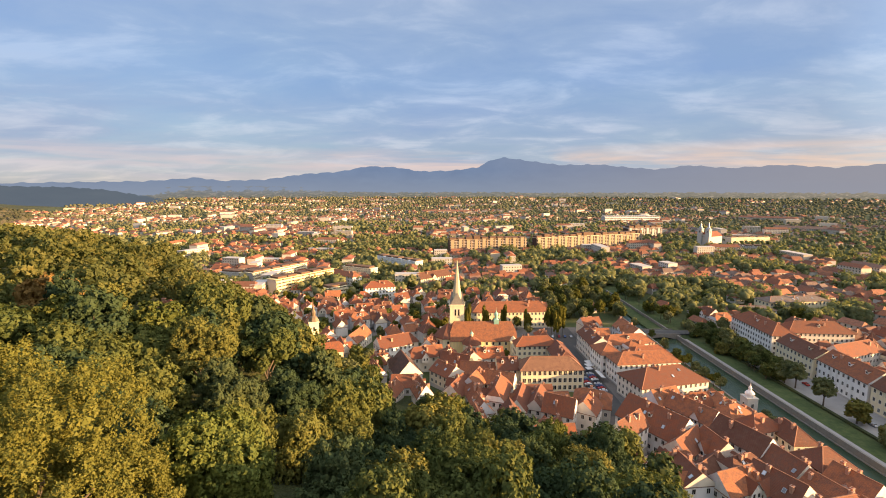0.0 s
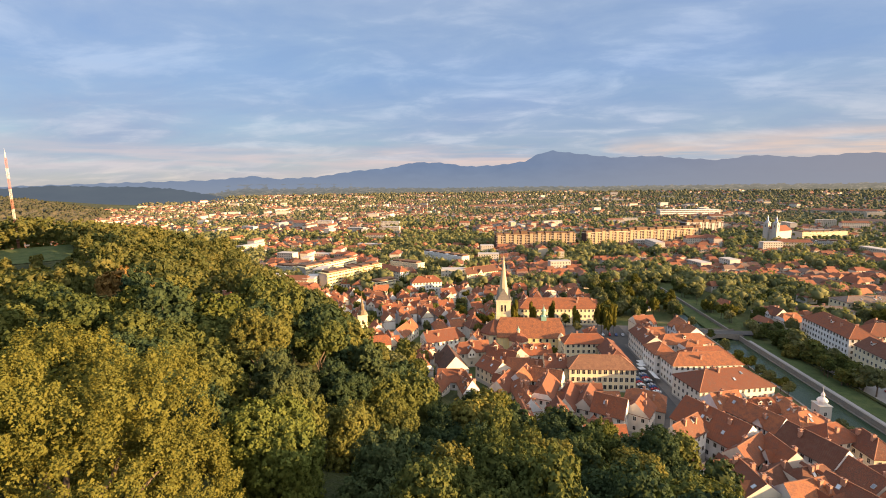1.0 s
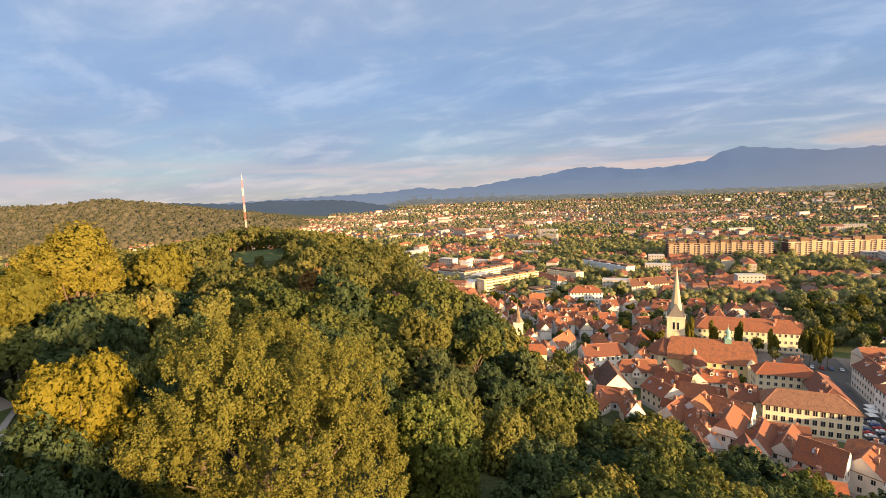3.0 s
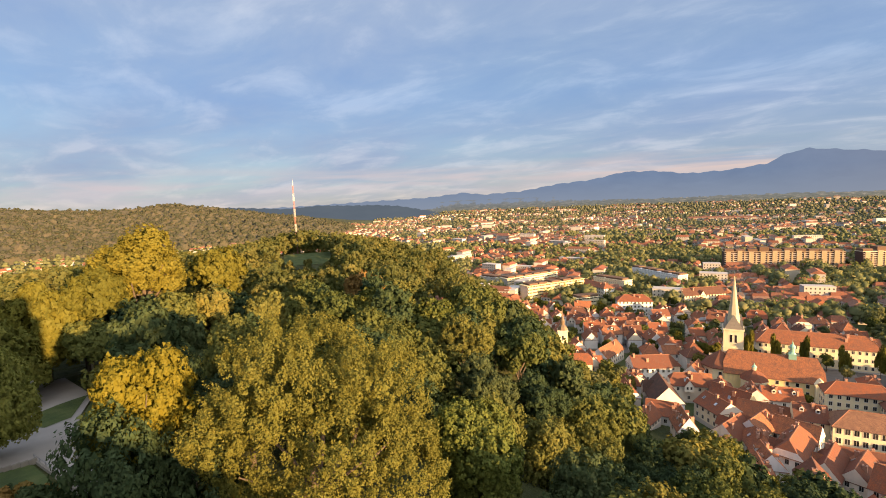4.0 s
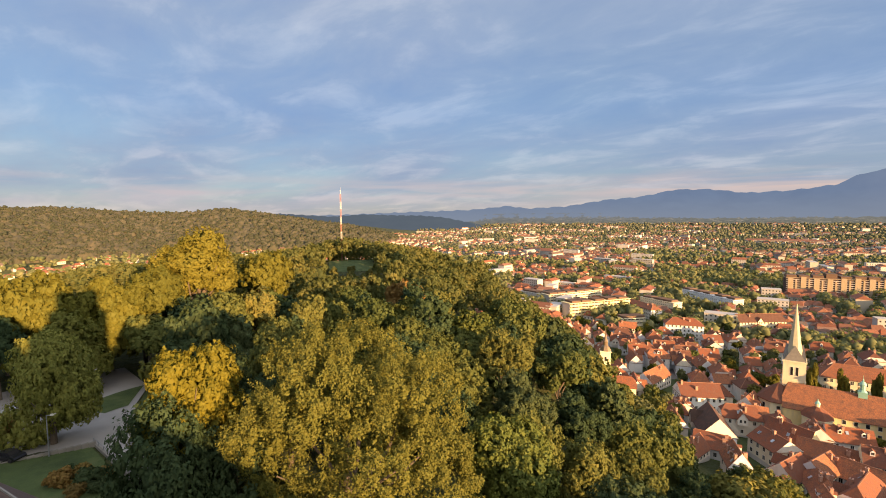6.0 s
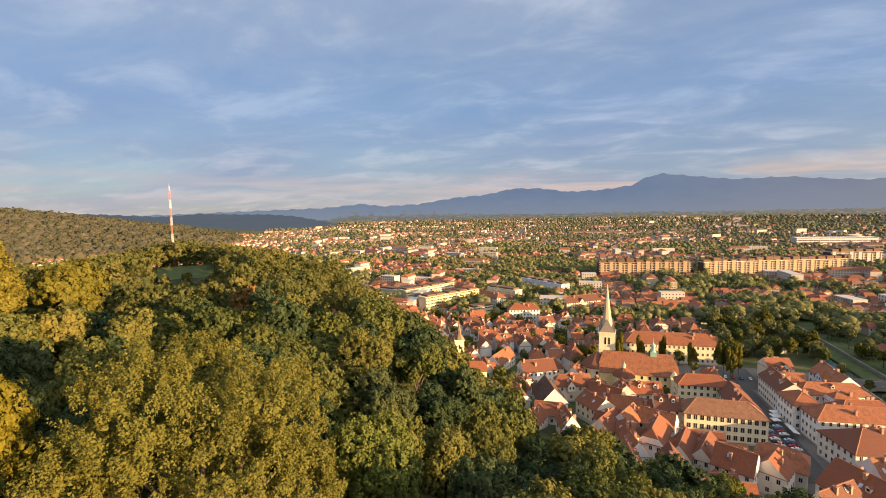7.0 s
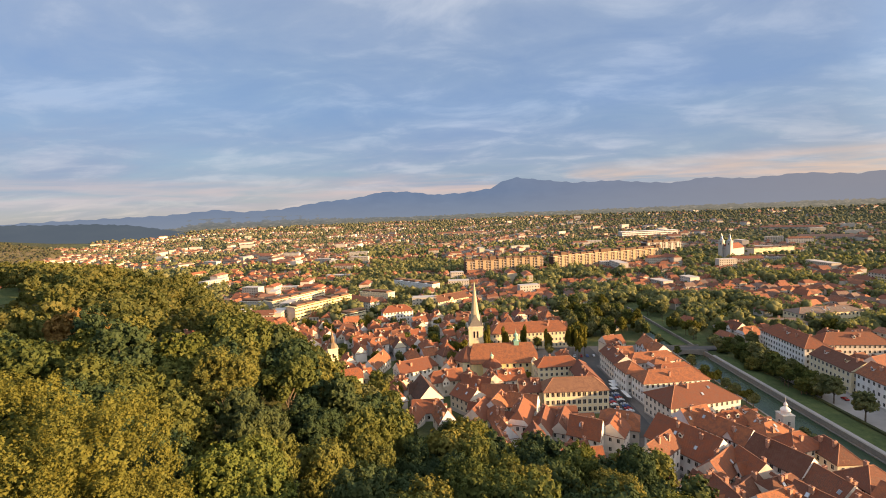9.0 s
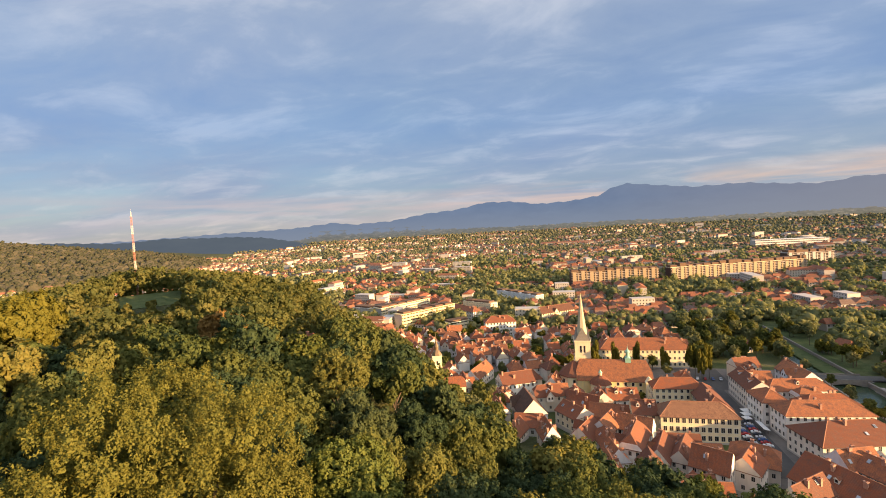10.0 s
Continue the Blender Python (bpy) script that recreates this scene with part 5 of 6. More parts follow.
def car_meshes(paint):
    v, f = [], []
    prof = [(-2.1, 0.35), (-2.15, 0.75), (-1.95, 0.95), (-1.35, 1.02), (-0.8, 1.42), (0.65, 1.45), (1.25, 1.0), (2.0, 0.85), (2.15, 0.6), (2.1, 0.35)]
    for s in (-0.86, 0.86):
        for x, z in prof:
            k = 0.82 if z > 1.2 else 1.0
            v.append((x, s * k, z))
    n = len(prof)
    f.append(tuple(range(n)))
    f.append(tuple(range(2 * n - 1, n - 1, -1)))
    f += [(i, n + i, n + (i + 1) % n, (i + 1) % n) for i in range(n)]
    body = mesh_of("body", v, f, [paint])
    g = []
    for x0, z0, x1, z1 in ((-1.28, 1.05, -0.86, 1.38), (0.73, 1.40, 1.20, 1.04)):
        g.append([(x0, -0.70, z0 + 0.02), (x1, -0.66, z1 + 0.02), (x1, 0.66, z1 + 0.02), (x0, 0.70, z0 + 0.02)])
    glass = mesh_of("windscreen", [p for q in g for p in q], [(0, 3, 2, 1), (4, 7, 6, 5)], ["glass"])
    return body, glass


def cars():
    wheel = turned(lathe("wheel", [(0.33, -0.11), (0.33, 0.11), (0.2, 0.12)], 14, "rubber"), Matrix.Rotation(radians(90), 4, "X"))
    kinds = [(p, *car_meshes(p)) for p in CAR_PAINT]
    spots = [(82.6, 234 + 3.0 * i, 8, i) for i in range(9)] + [(88.2, 232 + 2.8 * i, 172, i + 2) for i in range(10)] + [(78 + 4.6 * i, 323, 80, i + 1) for i in range(5)] + [(202, 196, 86, 0), (206, 240, 86, 3), (-90.0, 11.6, 30, 1), (-114.7, 16.7, 60, 0), (-99.5, 7.5, 40, 4)]
    words = {"car_silver": "silver", "car_black": "black", "car_white": "white", "car_red": "red", "car_blue": "blue"}
    for x, y, rot, i in spots:
        p, body, glass = kinds[i % 5]
        z = float(land_z(x, y)) + 0.1
        ob = thing("car", pose(x, y, z, 0, 0, rot), f"parked {words[p]} car on the street", "car", "parked cars")
        part("body", body, ob)
        part("windscreen", glass, ob)
        for wx in (-1.35, 1.35):
            for wy in (-0.8, 0.8):
                part("wheel", wheel, ob, m=Matrix.Translation((wx, wy, 0.33)))


def market():
    """White market parasols and a long awning in the street."""
    for x, y, w in ((90.5, 264, 2.3), (92.0, 269, 2.3), (89.0, 259, 2.0)):
        ob = thing("parasol", pose(x, y, 0.05, 0, 0, 12), "white square market parasol in the street", "parasol", "market parasols")
        part("pole", lathe("pole", [(0.05, 0), (0.05, 2.9)], 6, "metal"), ob)
        part("canopy", lathe("canopy", [(w * 1.3, 2.1), (w * 1.3, 2.3), (0.05, 3.1)], 4, "canvas", 45), ob)
    ob = thing("awning", pose(92.2, 249, 0.05, 0, 0, 92), "long white awning over market stalls", "awning")
    for i in range(4):
        part("post", lathe("post", [(0.05, 0), (0.05, 2.6)], 6, "metal"), ob, m=Matrix.Translation((-4.5 + 3 * i, -1.2, 0)))
    part("canopy", mesh_of("canopy", [(-5, -1.5, 2.5), (5, -1.5, 2.5), (5, 1.3, 3.1), (-5, 1.3, 3.1), (-5, -1.5, 2.4), (5, -1.5, 2.4), (5, 1.3, 3.0), (-5, 1.3, 3.0)], [(0, 1, 2, 3), (7, 6, 5, 4), (0, 4, 5, 1), (1, 5, 6, 2), (2, 6, 7, 3), (3, 7, 4, 0)], ["canvas"]), ob)


def castle():
    """The tower that carries the camera, and the castle's wings behind and beside it; they shade the near slope."""
    tower = thing("castle_tower", pose(0, 0, 0), "square stone castle lookout tower with parapet", "tower")
    part("wall", boxes("wall", "stone", (-0.95, 8.0, -8.0, 0.6, 60, 108.2)), tower)
    part("parapet", boxes("parapet", "stone", (-0.95, 8.0, 0.4, 0.6, 108.2, 108.75), (-0.95, 8.0, -8.0, -7.7, 108.2, 108.75), (-0.95, -0.75, -7.7, 0.4, 108.2, 108.75), (7.7, 8.0, -7.7, 0.4, 108.2, 108.75)), tower)
    # block out of view, added so the tower's shadow reaches high enough
    part("stair_house", boxes("stair_house", "stone", (2.5, 7.4, -7.4, -0.6, 108.2, 113.6)), tower)
    # wings out of view; the first two are placed to shade the lane trees
    for x, y, L, W, rot, eave, rise in ((26, -19, 48, 19, -4, 30, 9), (52, -9.5, 22, 14, 0, 27.5, 6), (66, -34, 40, 12, -60, 15, 6), (-4, -40, 50, 12, 80, 15, 6), (30, -62, 56, 12, 10, 15, 6)):
        ob = thing("castle_wing", pose(x, y, 72, 0, 0, rot), "unseen castle wing behind the tower, pale with brown tiled roof", "castle")
        part("wall", wall_mesh(L, W, eave, "cream", 12), ob)
        part("roof", roof_mesh(L, W, rise, 1, 0.5, ["tile_brown", "cream"]), ob, m=Matrix.Translation((0, 0, eave)))
    ob = thing("castle_wing", pose(-27, 6.1, 73.2, 0, 0, 9), "low castle building with brown tiled roof below the tower", "castle")
    part("wall", wall_mesh(30, 9, 15.0, "cream", 8), ob)
    part("roof", roof_mesh(30, 9, 5.2, 0, 0.6, ["tile_castle", "cream"]), ob, "dark brown tiled roof with pale ridge", Matrix.Translation((0, 0, 15)))
    part("ridge_cap", boxes("ridge_cap", "stone", (-15.1, 15.1, -0.045, 0.045, 20.1, 20.28)), ob)


def patch(name, mat, label, category, rise, *pts):
    """Paving or turf laid over the hill: a fan of points on the ground, draped."""
    v = [(x, y, float(land_z(x, y)) + rise) for x, y in pts]
    c = (sum(p[0] for p in pts) / len(pts), sum(p[1] for p in pts) / len(pts))
    bm = bmesh.new()
    vs = [bm.verts.new((x, y, 0)) for x, y in pts]
    bm.faces.new(vs)
    bmesh.ops.triangulate(bm, faces=bm.faces)
    bmesh.ops.subdivide_edges(bm, edges=bm.edges, cuts=9, use_grid_fill=True)
    for q in bm.verts:
        q.co.z = float(land_z(q.co.x, q.co.y)) + rise
    bmesh.ops.recalc_face_normals(bm, faces=bm.faces)
    me = bpy.data.meshes.new(name)
    bm.to_mesh(me)
    bm.free()
    me.materials.append(M[mat])
    return tagged(new(name, me), label, category, kind="structure")


def lamp_post(x, y, high, turn):
    z = float(land_z(x, y))
    ob = thing("street_lamp", pose(x, y, z, 0, 0, turn), "grey metal street lamp beside the castle lane", "street lamp", "lamps of the lane")
    part("pole", lathe("pole", [(0.11, -0.5), (0.09, 2), (0.06, high)], 8, "metal"), ob)
    part("arm", boxes("arm", "metal", (-0.05, 0.9, -0.05, 0.05, high - 0.1, high)), ob)
    part("lamp_head", boxes("lamp_head", "mast_white", (0.5, 1.25, -0.16, 0.16, high - 0.12, high + 0.1)), ob)


def shrub(x, y, radius, crown, label, tall=0.8):
    ob = thing("shrub", pose(x, y, float(land_z(x, y)), 0, 0, rng.uniform(0, 360)), label, "shrub", "shrubs below the castle")
    k = radius / 6.0
    part("crown", crown, ob, m=Matrix.Translation((0, 0, radius * 0.45)) @ Matrix.Diagonal((k, k, k * tall, 1)))
    part("stem", lathe("stem", [(0.12, -0.4), (0.07, radius * 0.6)], 6, "bark"), ob)


def castle_lane():
    patch("lane", "path", "pale gravel lane and parking below the castle", "lane", 0.10, (-134, 40), (-113, 38), (-101, 31.5), (-84, 26), (-64, 25), (-64, 20.5), (-76, 21), (-86, 21), (-90, 15), (-90, 9), (-100, 3), (-134, 4))
    patch("lawn_castle", "grass", "green lawn below the castle", "lawn", 0.12, (-90, 8.5), (-88, 15), (-86, 20.5), (-74, 20), (-66, 19), (-52, 19), (-48, 11), (-60, 9), (-84, 5))
    patch("lawn_island", "grass", "green lawn island in the lane", "lawn", 0.16, (-105, 24.6), (-110.5, 28.5), (-114, 37.5), (-101.6, 30.5), (-100.4, 26.3))
    patch("lawn_verge", "grass", "green verge beside the lane", "lawn", 0.12, (-114, 39), (-101, 32), (-84, 26.5), (-64, 25.5), (-64, 34), (-90, 40), (-110, 48))
    patch("footpath", "path", "narrow footpath across the castle lawn", "path", 0.20, (-69, 13.6), (-66, 18.6), (-64.8, 18.8), (-67, 14.0), (-60, 11.5), (-60.5, 10.8))
    wall = [(-87 + 1.5 * i, 21.0 - 0.02 * i) for i in range(15)]
    tagged(new("curb", boxes("curb", "stone", *((x, x + 1.5, y - 0.15, y + 0.15, float(land_z(x, y)) - 0.6, float(land_z(x, y)) + 0.45) for x, y in wall))), "low stone wall along the lane", "wall", kind="structure")
    tagged(new("curb_lawn", boxes("curb_lawn", "stone", *((-90 + 0.3 * i, -89.6 + 0.3 * i, 9 + i * 0.86, 9.9 + i * 0.86, float(land_z(-89, 12)) - 0.6, float(land_z(-89, 12)) + 0.3) for i in range(14)))), "pale stone kerb between lawn and parking", "kerb", kind="structure")
    patch("meadow", "grass", "small sunny meadow in the woods", "meadow", 0.3, *(polar(a, r) for a, r in ((46, 296), (51.5, 296), (51.5, 330), (46, 330))))
    rusty, green = crown_mesh(1500, 0.62, 12, 131, leaf="leaf_rust", reach=0.10), crown_mesh(1500, 0.62, 12, 132, leaf="leaf_dark", reach=0.10)
    for x, y, r, c in ((-75.8, 14.6, 1.7, rusty), (-76.4, 17.2, 1.3, rusty), (-72.4, 17.0, 1.9, green), (-71.0, 14.8, 1.3, rusty), (-78.4, 15.8, 1.0, green), (-73.8, 19.0, 1.1, rusty), (-69.6, 17.4, 1.4, green), (-101.1, 12.5, 2.8, rusty), (-98.0, 11.0, 1.8, rusty)):
        shrub(x, y, r, c, "low brown and rust-coloured shrub on the bank" if c is rusty else "low dark green shrub on the bank")
    lamp_post(-107.6, 27.1, 7.0, 150)
    lamp_post(-87.0, 15.6, 6.5, 60)
    x0, y0 = -87, 21.1
    ob = thing("railing", pose(0, 0, 0), "low metal railing along the lane wall", "railing")
    for i in range(9):
        x, y = x0 + 2.4 * i, y0 - 0.02 * i
        part("post", boxes("post", "metal", (x - 0.04, x + 0.04, y - 0.04, y + 0.04, float(land_z(x, y)) - 0.3, float(land_z(x, y)) + 1.1)), ob)
    a, b = (x0, y0, float(land_z(x0, y0)) + 1.05), (x0 + 19.2, y0 - 0.16, float(land_z(x0 + 19.2, y0)) + 1.05)
    v, f = [], []
    tube(v, f, a, b, 0.05, 0.05, 6)
    part("rail", mesh_of("rail", v, f, ["metal"]), ob)
    # the small house in the woods
    x, y = polar(33.2, 200)
    z = float(land_z(x, y))
    house(x, y, 11, 8, 75, 3.2, 3.6, 0, "white", "tile", "small white house with red roof in the woods", z=z + 1.5, group="houses in the woods", floors=1)
    house(x + 7, y + 5, 7, 6, 75, 2.6, 2.8, 0, "white", "tile", "small white shed with orange roof in the woods", z=z + 1.5, group="houses in the woods", floors=1, chimneys=0)


def more_materials():
    M["spire_stone"] = material("pale_spire_stone", lambda n: surface(n, mixed(n, noisy(n, 0.9, 5.0, "World"), (0.40, 0.36, 0.24, 1), (0.55, 0.50, 0.33, 1)), 0.85, height=noisy(n, 2.0, 3.0, "World"), depth=0.05))
    M["bronze"] = material("dark_bronze", lambda n: surface(n, mixed(n, noisy(n, 1.2, 4.0), (0.16, 0.12, 0.08, 1), (0.28, 0.20, 0.12, 1)), 0.5, 0.4))
    def castle_tile(n):
        rows = n("ShaderNodeTexWave", {"Vector": n("ShaderNodeTexCoord").outputs["Object"], "Scale": 1.6, "Distortion": 0.4, "Detail": 2.0}, bands_direction="Z").outputs["Fac"]
        c = mixed(n, noisy(n, 1.2, 5.0, "World", 0.7), (0.060, 0.040, 0.034, 1), (0.15, 0.098, 0.080, 1))
        return surface(n, mixed(n, maths(n, "MULTIPLY", rows, 0.35), c, (0.05, 0.035, 0.03, 1)), 0.85, height=rows, depth=0.05)
    M["tile_castle"] = material("old_brown_castle_tile", castle_tile)
    M["brown_sheet"] = material("brown_roof_sheet", lambda n: surface(n, mixed(n, noisy(n, 0.4, 5.0, "World"), (0.085, 0.052, 0.034, 1), (0.17, 0.10, 0.062, 1)), 0.8))
    M["cream_flat"] = material("weathered_cream_concrete", plaster([(0, (0.35, 0.265, 0.165))]))
    M["canvas"] = material("white_canvas", lambda n: surface(n, mixed(n, noisy(n, 1.5, 3.0), (0.66, 0.65, 0.62, 1), (0.80, 0.79, 0.77, 1)), 0.9))
    M["cobble"] = material("grey_cobble", lambda n: surface(n, mixed(n, noisy(n, 0.35, 5.0, "World"), (0.09, 0.082, 0.075, 1), (0.19, 0.17, 0.155, 1)), 0.9, height=noisy(n, 6.0, 3.0, "World"), depth=0.03))
    M["rubber"] = material("tyre_rubber", lambda n: surface(n, (0.02, 0.02, 0.02, 1), 0.8))
    for name, c in (("car_silver", (0.45, 0.46, 0.48)), ("car_black", (0.02, 0.02, 0.025)), ("car_white", (0.75, 0.75, 0.74)), ("car_red", (0.35, 0.03, 0.025)), ("car_blue", (0.05, 0.09, 0.22))):
        M[name] = material(name, lambda n, c=c: surface(n, (*c, 1), 0.25, 0.2, spec=0.5))


more_materials()
church()
hill_church()
twin_church()
mast()
riverside()
river_turret()
castle()
castle_lane()
cars()
market()

# ---- the old town, house by house ----
OLD = "old town house with pale plaster and red tiled roof"
ROW = "narrow old town house with red gabled roof"


def build_town():
    # the school with its court, and the parish house behind the church
    house(59.5, 237.5, 34.5, 13, 2, 13.0, 5.0, 1, "cream", "tile_brown", "long cream school building with brown tiled roof", gap=2.6, win=(1.6, 2.3), chimneys=1, name="school")
    house(71.0, 258, 32, 12, 92, 13.5, 4.5, 1, "cream", "tile", "cream school wing with red hipped roof", win=(1.3, 1.8))
    house(58, 270, 26, 10, 2, 14, 4.0, 1, "cream", "tile", "cream school wing with red hipped roof", win=(1.3, 1.8))
    house(54, 351, 62, 14, 3, 14, 6.0, 1, "cream", "tile", "long cream parish house with red roof", gap=3.0, win=(1.2, 1.9), chimneys=4)
    # beside the market street and the river
    house(116.5, 248, 38, 13, 9, 12.5, 4.2, 1, "white", "tile", "white corner house with red hipped roof", chimneys=3)
    house(100, 262, 16, 13, 93, 12.5, 4.5, 1, "white", "tile", "white street house with red hipped roof")
    house(100.5, 286, 28, 13, 92, 12.0, 5.0, 0, "plaster", "tile", OLD, chimneys=3, dormers=4)
    house(126, 264, 26, 11, 9, 11, 4.0, 1, "plaster", "tile", OLD)
    house(122, 286, 34, 12, 10, 11, 4.2, 1, "plaster", "tile", OLD, dormers=2)
    house(132, 306, 24, 11, 100, 11, 4.2, 0, "plaster", "tile", OLD)
    house(117, 226, 40, 20, 12, 11.5, 6.5, 1, "plaster", "tile", "wide cream house with large hipped red roof", chimneys=3, skylights=3)
    house(93, 182, 28, 18, -57, 10.5, 7.5, 0, "plaster", "tile", "large old house with steep red gabled roof", chimneys=3, dormers=2)
    house(76, 171, 18, 8, 37, 10, 5, 0, "plaster", "tile", OLD, z=3)
    house(96, 164, 18, 10, 36, 11, 5, 0, "plaster", "tile", ROW)
    house(106, 162, 13, 11, -81, 11, 5, 0, "plaster", "tile", ROW)
    house(96, 149, 15, 10, 35, 9.5, 5, 0, "plaster", "tile", ROW)
    house(105, 201, 15, 10, 17, 12, 5, 0, "plaster", "tile", ROW, chimneys=3)
    house(112, 188, 22, 11, -64, 12, 5, 0, "plaster", "tile", OLD, chimneys=4, gap=2.6)
    house(120, 166, 21, 12, -70, 12, 5, 0, "white", "tile", "white street house with red tiled roof", chimneys=3, gap=2.6)
    house(131, 190, 16, 11, 20, 10, 4, 1, "plaster", "tile", ROW)
    house(133, 177, 15, 11, 17, 11, 5, 1, "plaster", "tile", ROW)
    house(143, 172, 17, 10, -87, 10, 5, 1, "plaster", "tile", ROW)
    house(140, 192, 14, 9, 100, 8, 3.4, 1, "grey", "tile_brown", "riverside house with flat brown roof terraces")
    house(107, 148, 14, 12, 18, 11, 5, 0.5, "plaster", "tile", ROW, dormers=2)
    house(109, 133, 16, 13, -66, 11, 5.5, 0, "plaster", "tile", "old house with many roof windows in its red roof", skylights=9)
    house(125, 150, 15, 11, -80, 11.5, 5, 0, "plaster", "tile", ROW, chimneys=3)
    house(127, 133, 15, 12, -75, 11.5, 5, 0, "plaster", "tile", ROW, chimneys=3)
    house(140, 152, 14, 12, 8, 11, 5, 1, "plaster", "tile", ROW)
    house(139, 138, 14, 12, -70, 11, 5, 0, "plaster", "tile", ROW, chimneys=3)
    house(145, 122, 14, 11, -75, 11, 5, 0.5, "plaster", "tile", ROW)
    house(129, 117, 14, 12, -72, 11, 5, 0, "plaster", "tile", ROW, skylights=2)
    house(113, 117, 14, 11, 15, 11, 5, 0, "plaster", "tile", ROW, chimneys=3)
    house(95, 134, 15, 10, 18, 10, 5, 0, "plaster", "tile", ROW)
    # at the foot of the hill, before the school
    house(56, 210, 13, 12, 3, 6.5, 4.2, 0, "plaster", "tile", OLD, chimneys=2, skylights=2)
    house(74, 208, 17, 14, -22, 7.0, 4.8, 0.5, "plaster", "tile", OLD)
    house(53, 190, 14, 11, -27, 7.5, 5.5, 0, "plaster", "tile", OLD, z=4, skylights=2)
    house(66, 193, 13, 11, 60, 9, 5, 0, "plaster", "tile", OLD, z=2)
    house(27, 207, 20, 10, 73, 10, 5.5, 0.5, "white", "tile", "white gabled house with arched loggia windows", z=2)
    house(37, 203, 20, 8.5, 72, 8, 5, 0, "plaster", "tile", ROW, z=2)
    house(46, 205, 19, 8.5, 68, 8, 5, 0, "plaster", "tile", ROW, z=1)
    house(16.5, 222, 16, 10, 64, 9, 5, 0, "plaster", "tile", ROW, z=2)
    house(7, 213, 16, 10, 64, 8, 5, 0, "plaster", "tile", ROW, z=2)
    house(36, 240, 12, 11, 4, 11, 5, 0, "cream", "tile", "cream house with red roof beside the school", dormers=4)
    house(20, 243, 20, 10, -3, 8, 5, 0, "plaster", "tile", OLD)
    house(30, 224, 16, 10, -20, 9, 5, 0, "plaster", "tile", OLD)
    house(50, 221, 14, 8, 4, 5.5, 3.8, 0, "plaster", "tile", OLD)
    house(8, 250, 18, 10, -30, 9, 5, 0, "yellow", "tile", "yellow gabled house with red roof")
    house(-21, 236, 20, 14, -71, 8, 7, 0, "plaster", "tile_dark", "barn-like house with black shingled roof", chimneys=0, z=3)
    house(-20, 222, 14, 12, 0, 6, 4.5, 0, "plaster", "tile", "old house with bright orange tiled roof", z=4)
    house(-26, 207, 16, 8, 75, 5, 4.5, 0, "plaster", "tile", "old house with bright orange tiled roof", z=7)
    house(2, 233, 15, 12, -49, 8, 4.5, 0, "plaster", "tile", OLD, z=4)
    house(-33, 282, 22, 13, 30, 10, 5.5, 0, "white", "tile", "white gabled house with tall lit gable wall", chimneys=2)
    house(-60, 300, 26, 11, 75, 8, 5, 0, "plaster", "tile", OLD)
    house(-9, 291, 14, 9, 78, 6.5, 4.5, 0, "plaster", "tile", OLD, chimneys=3)
    house(-7, 275, 13, 9, 15, 6.5, 4.5, 0, "yellow", "tile", "yellow gabled house with red roof", skylights=2)
    # the white row beyond the river
    house(227, 306, 46, 16, 88, 14.5, 5.5, 1, "white", "tile", "long white three-storey palace with red hipped roof", gap=2.8, dormers=2, chimneys=3)
    house(223, 262, 32, 15, 85, 14, 5.0, 0, "cream", "tile", OLD, dormers=4)
    house(222, 228, 33, 15, 86, 14, 5.5, 0, "white", "tile", "long white riverside house with red roof", dormers=6)
    house(220.5, 194, 33, 15, 86, 14, 5.5, 0, "cream", "tile", OLD, dormers=6)
    house(218.5, 160, 33, 15, 86, 14, 5.5, 0, "cream", "tile", OLD, dormers=6)
    house(256, 297, 42, 15, -3, 13.5, 5.5, 1, "plaster", "tile", OLD, dormers=2)
    house(250, 262, 34, 12, 20, 12, 5, 0, "plaster", "tile", OLD)
    house(320, 398, 60, 17, 4, 11, 3.5, 1, "cream", "slate", "cream school building with grey metal roof", skylights=8, gap=3.6, win=(1.4, 2.0))
    house(270, 384, 42, 12, -6, 6.5, 2, 1, "plaster", "slate", "long low building with grey roof")
    # greater blocks on the edge of the old town
    house(-64, 438, 30, 14, 20, 14, 4.5, 1, "white", "tile", "white four-storey block with orange hipped roof", chimneys=3)
    house(-12, 506, 44, 14, 40, 12, 6, 0, "cream", "tile", "cream hall with bright red gabled roof", chimneys=1)
    house(-120, 522, 58, 13, -44, 12, 4, 1, "white", "tile", "long white block with red roof", chimneys=3)
    slab(-157.3, 489.4, 80, 14, 57, 17, 5, "yellow banded hospital wing with flat roof", "yellow", ribs=False, name="hospital_wing")
    slab(-116, 466, 26, 12, 46, 7.5, 2, "low cream hospital house with flat roof", "cream", ribs=False, name="hospital_wing")
    slab(-204, 540, 84, 14, 62, 15, 5, "pale banded hospital wing with flat roof", ribs=False, name="hospital_wing")
    slab(-61, 614, 80, 12, -42.5, 15, 5, "white block of flats with flat roof", "white", ribs=False, pier=0.75, bay=2.7)
    slab(-241, 518, 46, 13, -18, 13, 4, "pale block with flat roof", "pale", ribs=False, pier=0.75, bay=2.7)
    slab(-106, 560, 46, 12, -28, 12, 4, "cream block of flats with flat roof", ribs=False, pier=0.75, bay=2.7)
    slab(282, 850, 246, 15, 20.7, 23, 8, "long cream block of flats with white ribs and brown roofs")
    slab(80, 790, 142, 15, 11, 23, 8, "long grey and white block of flats with brown roofs", "cream_flat")
    slab(455, 1010, 90, 18, 15, 24, 8, "brown block of flats with flat roof", "grey")
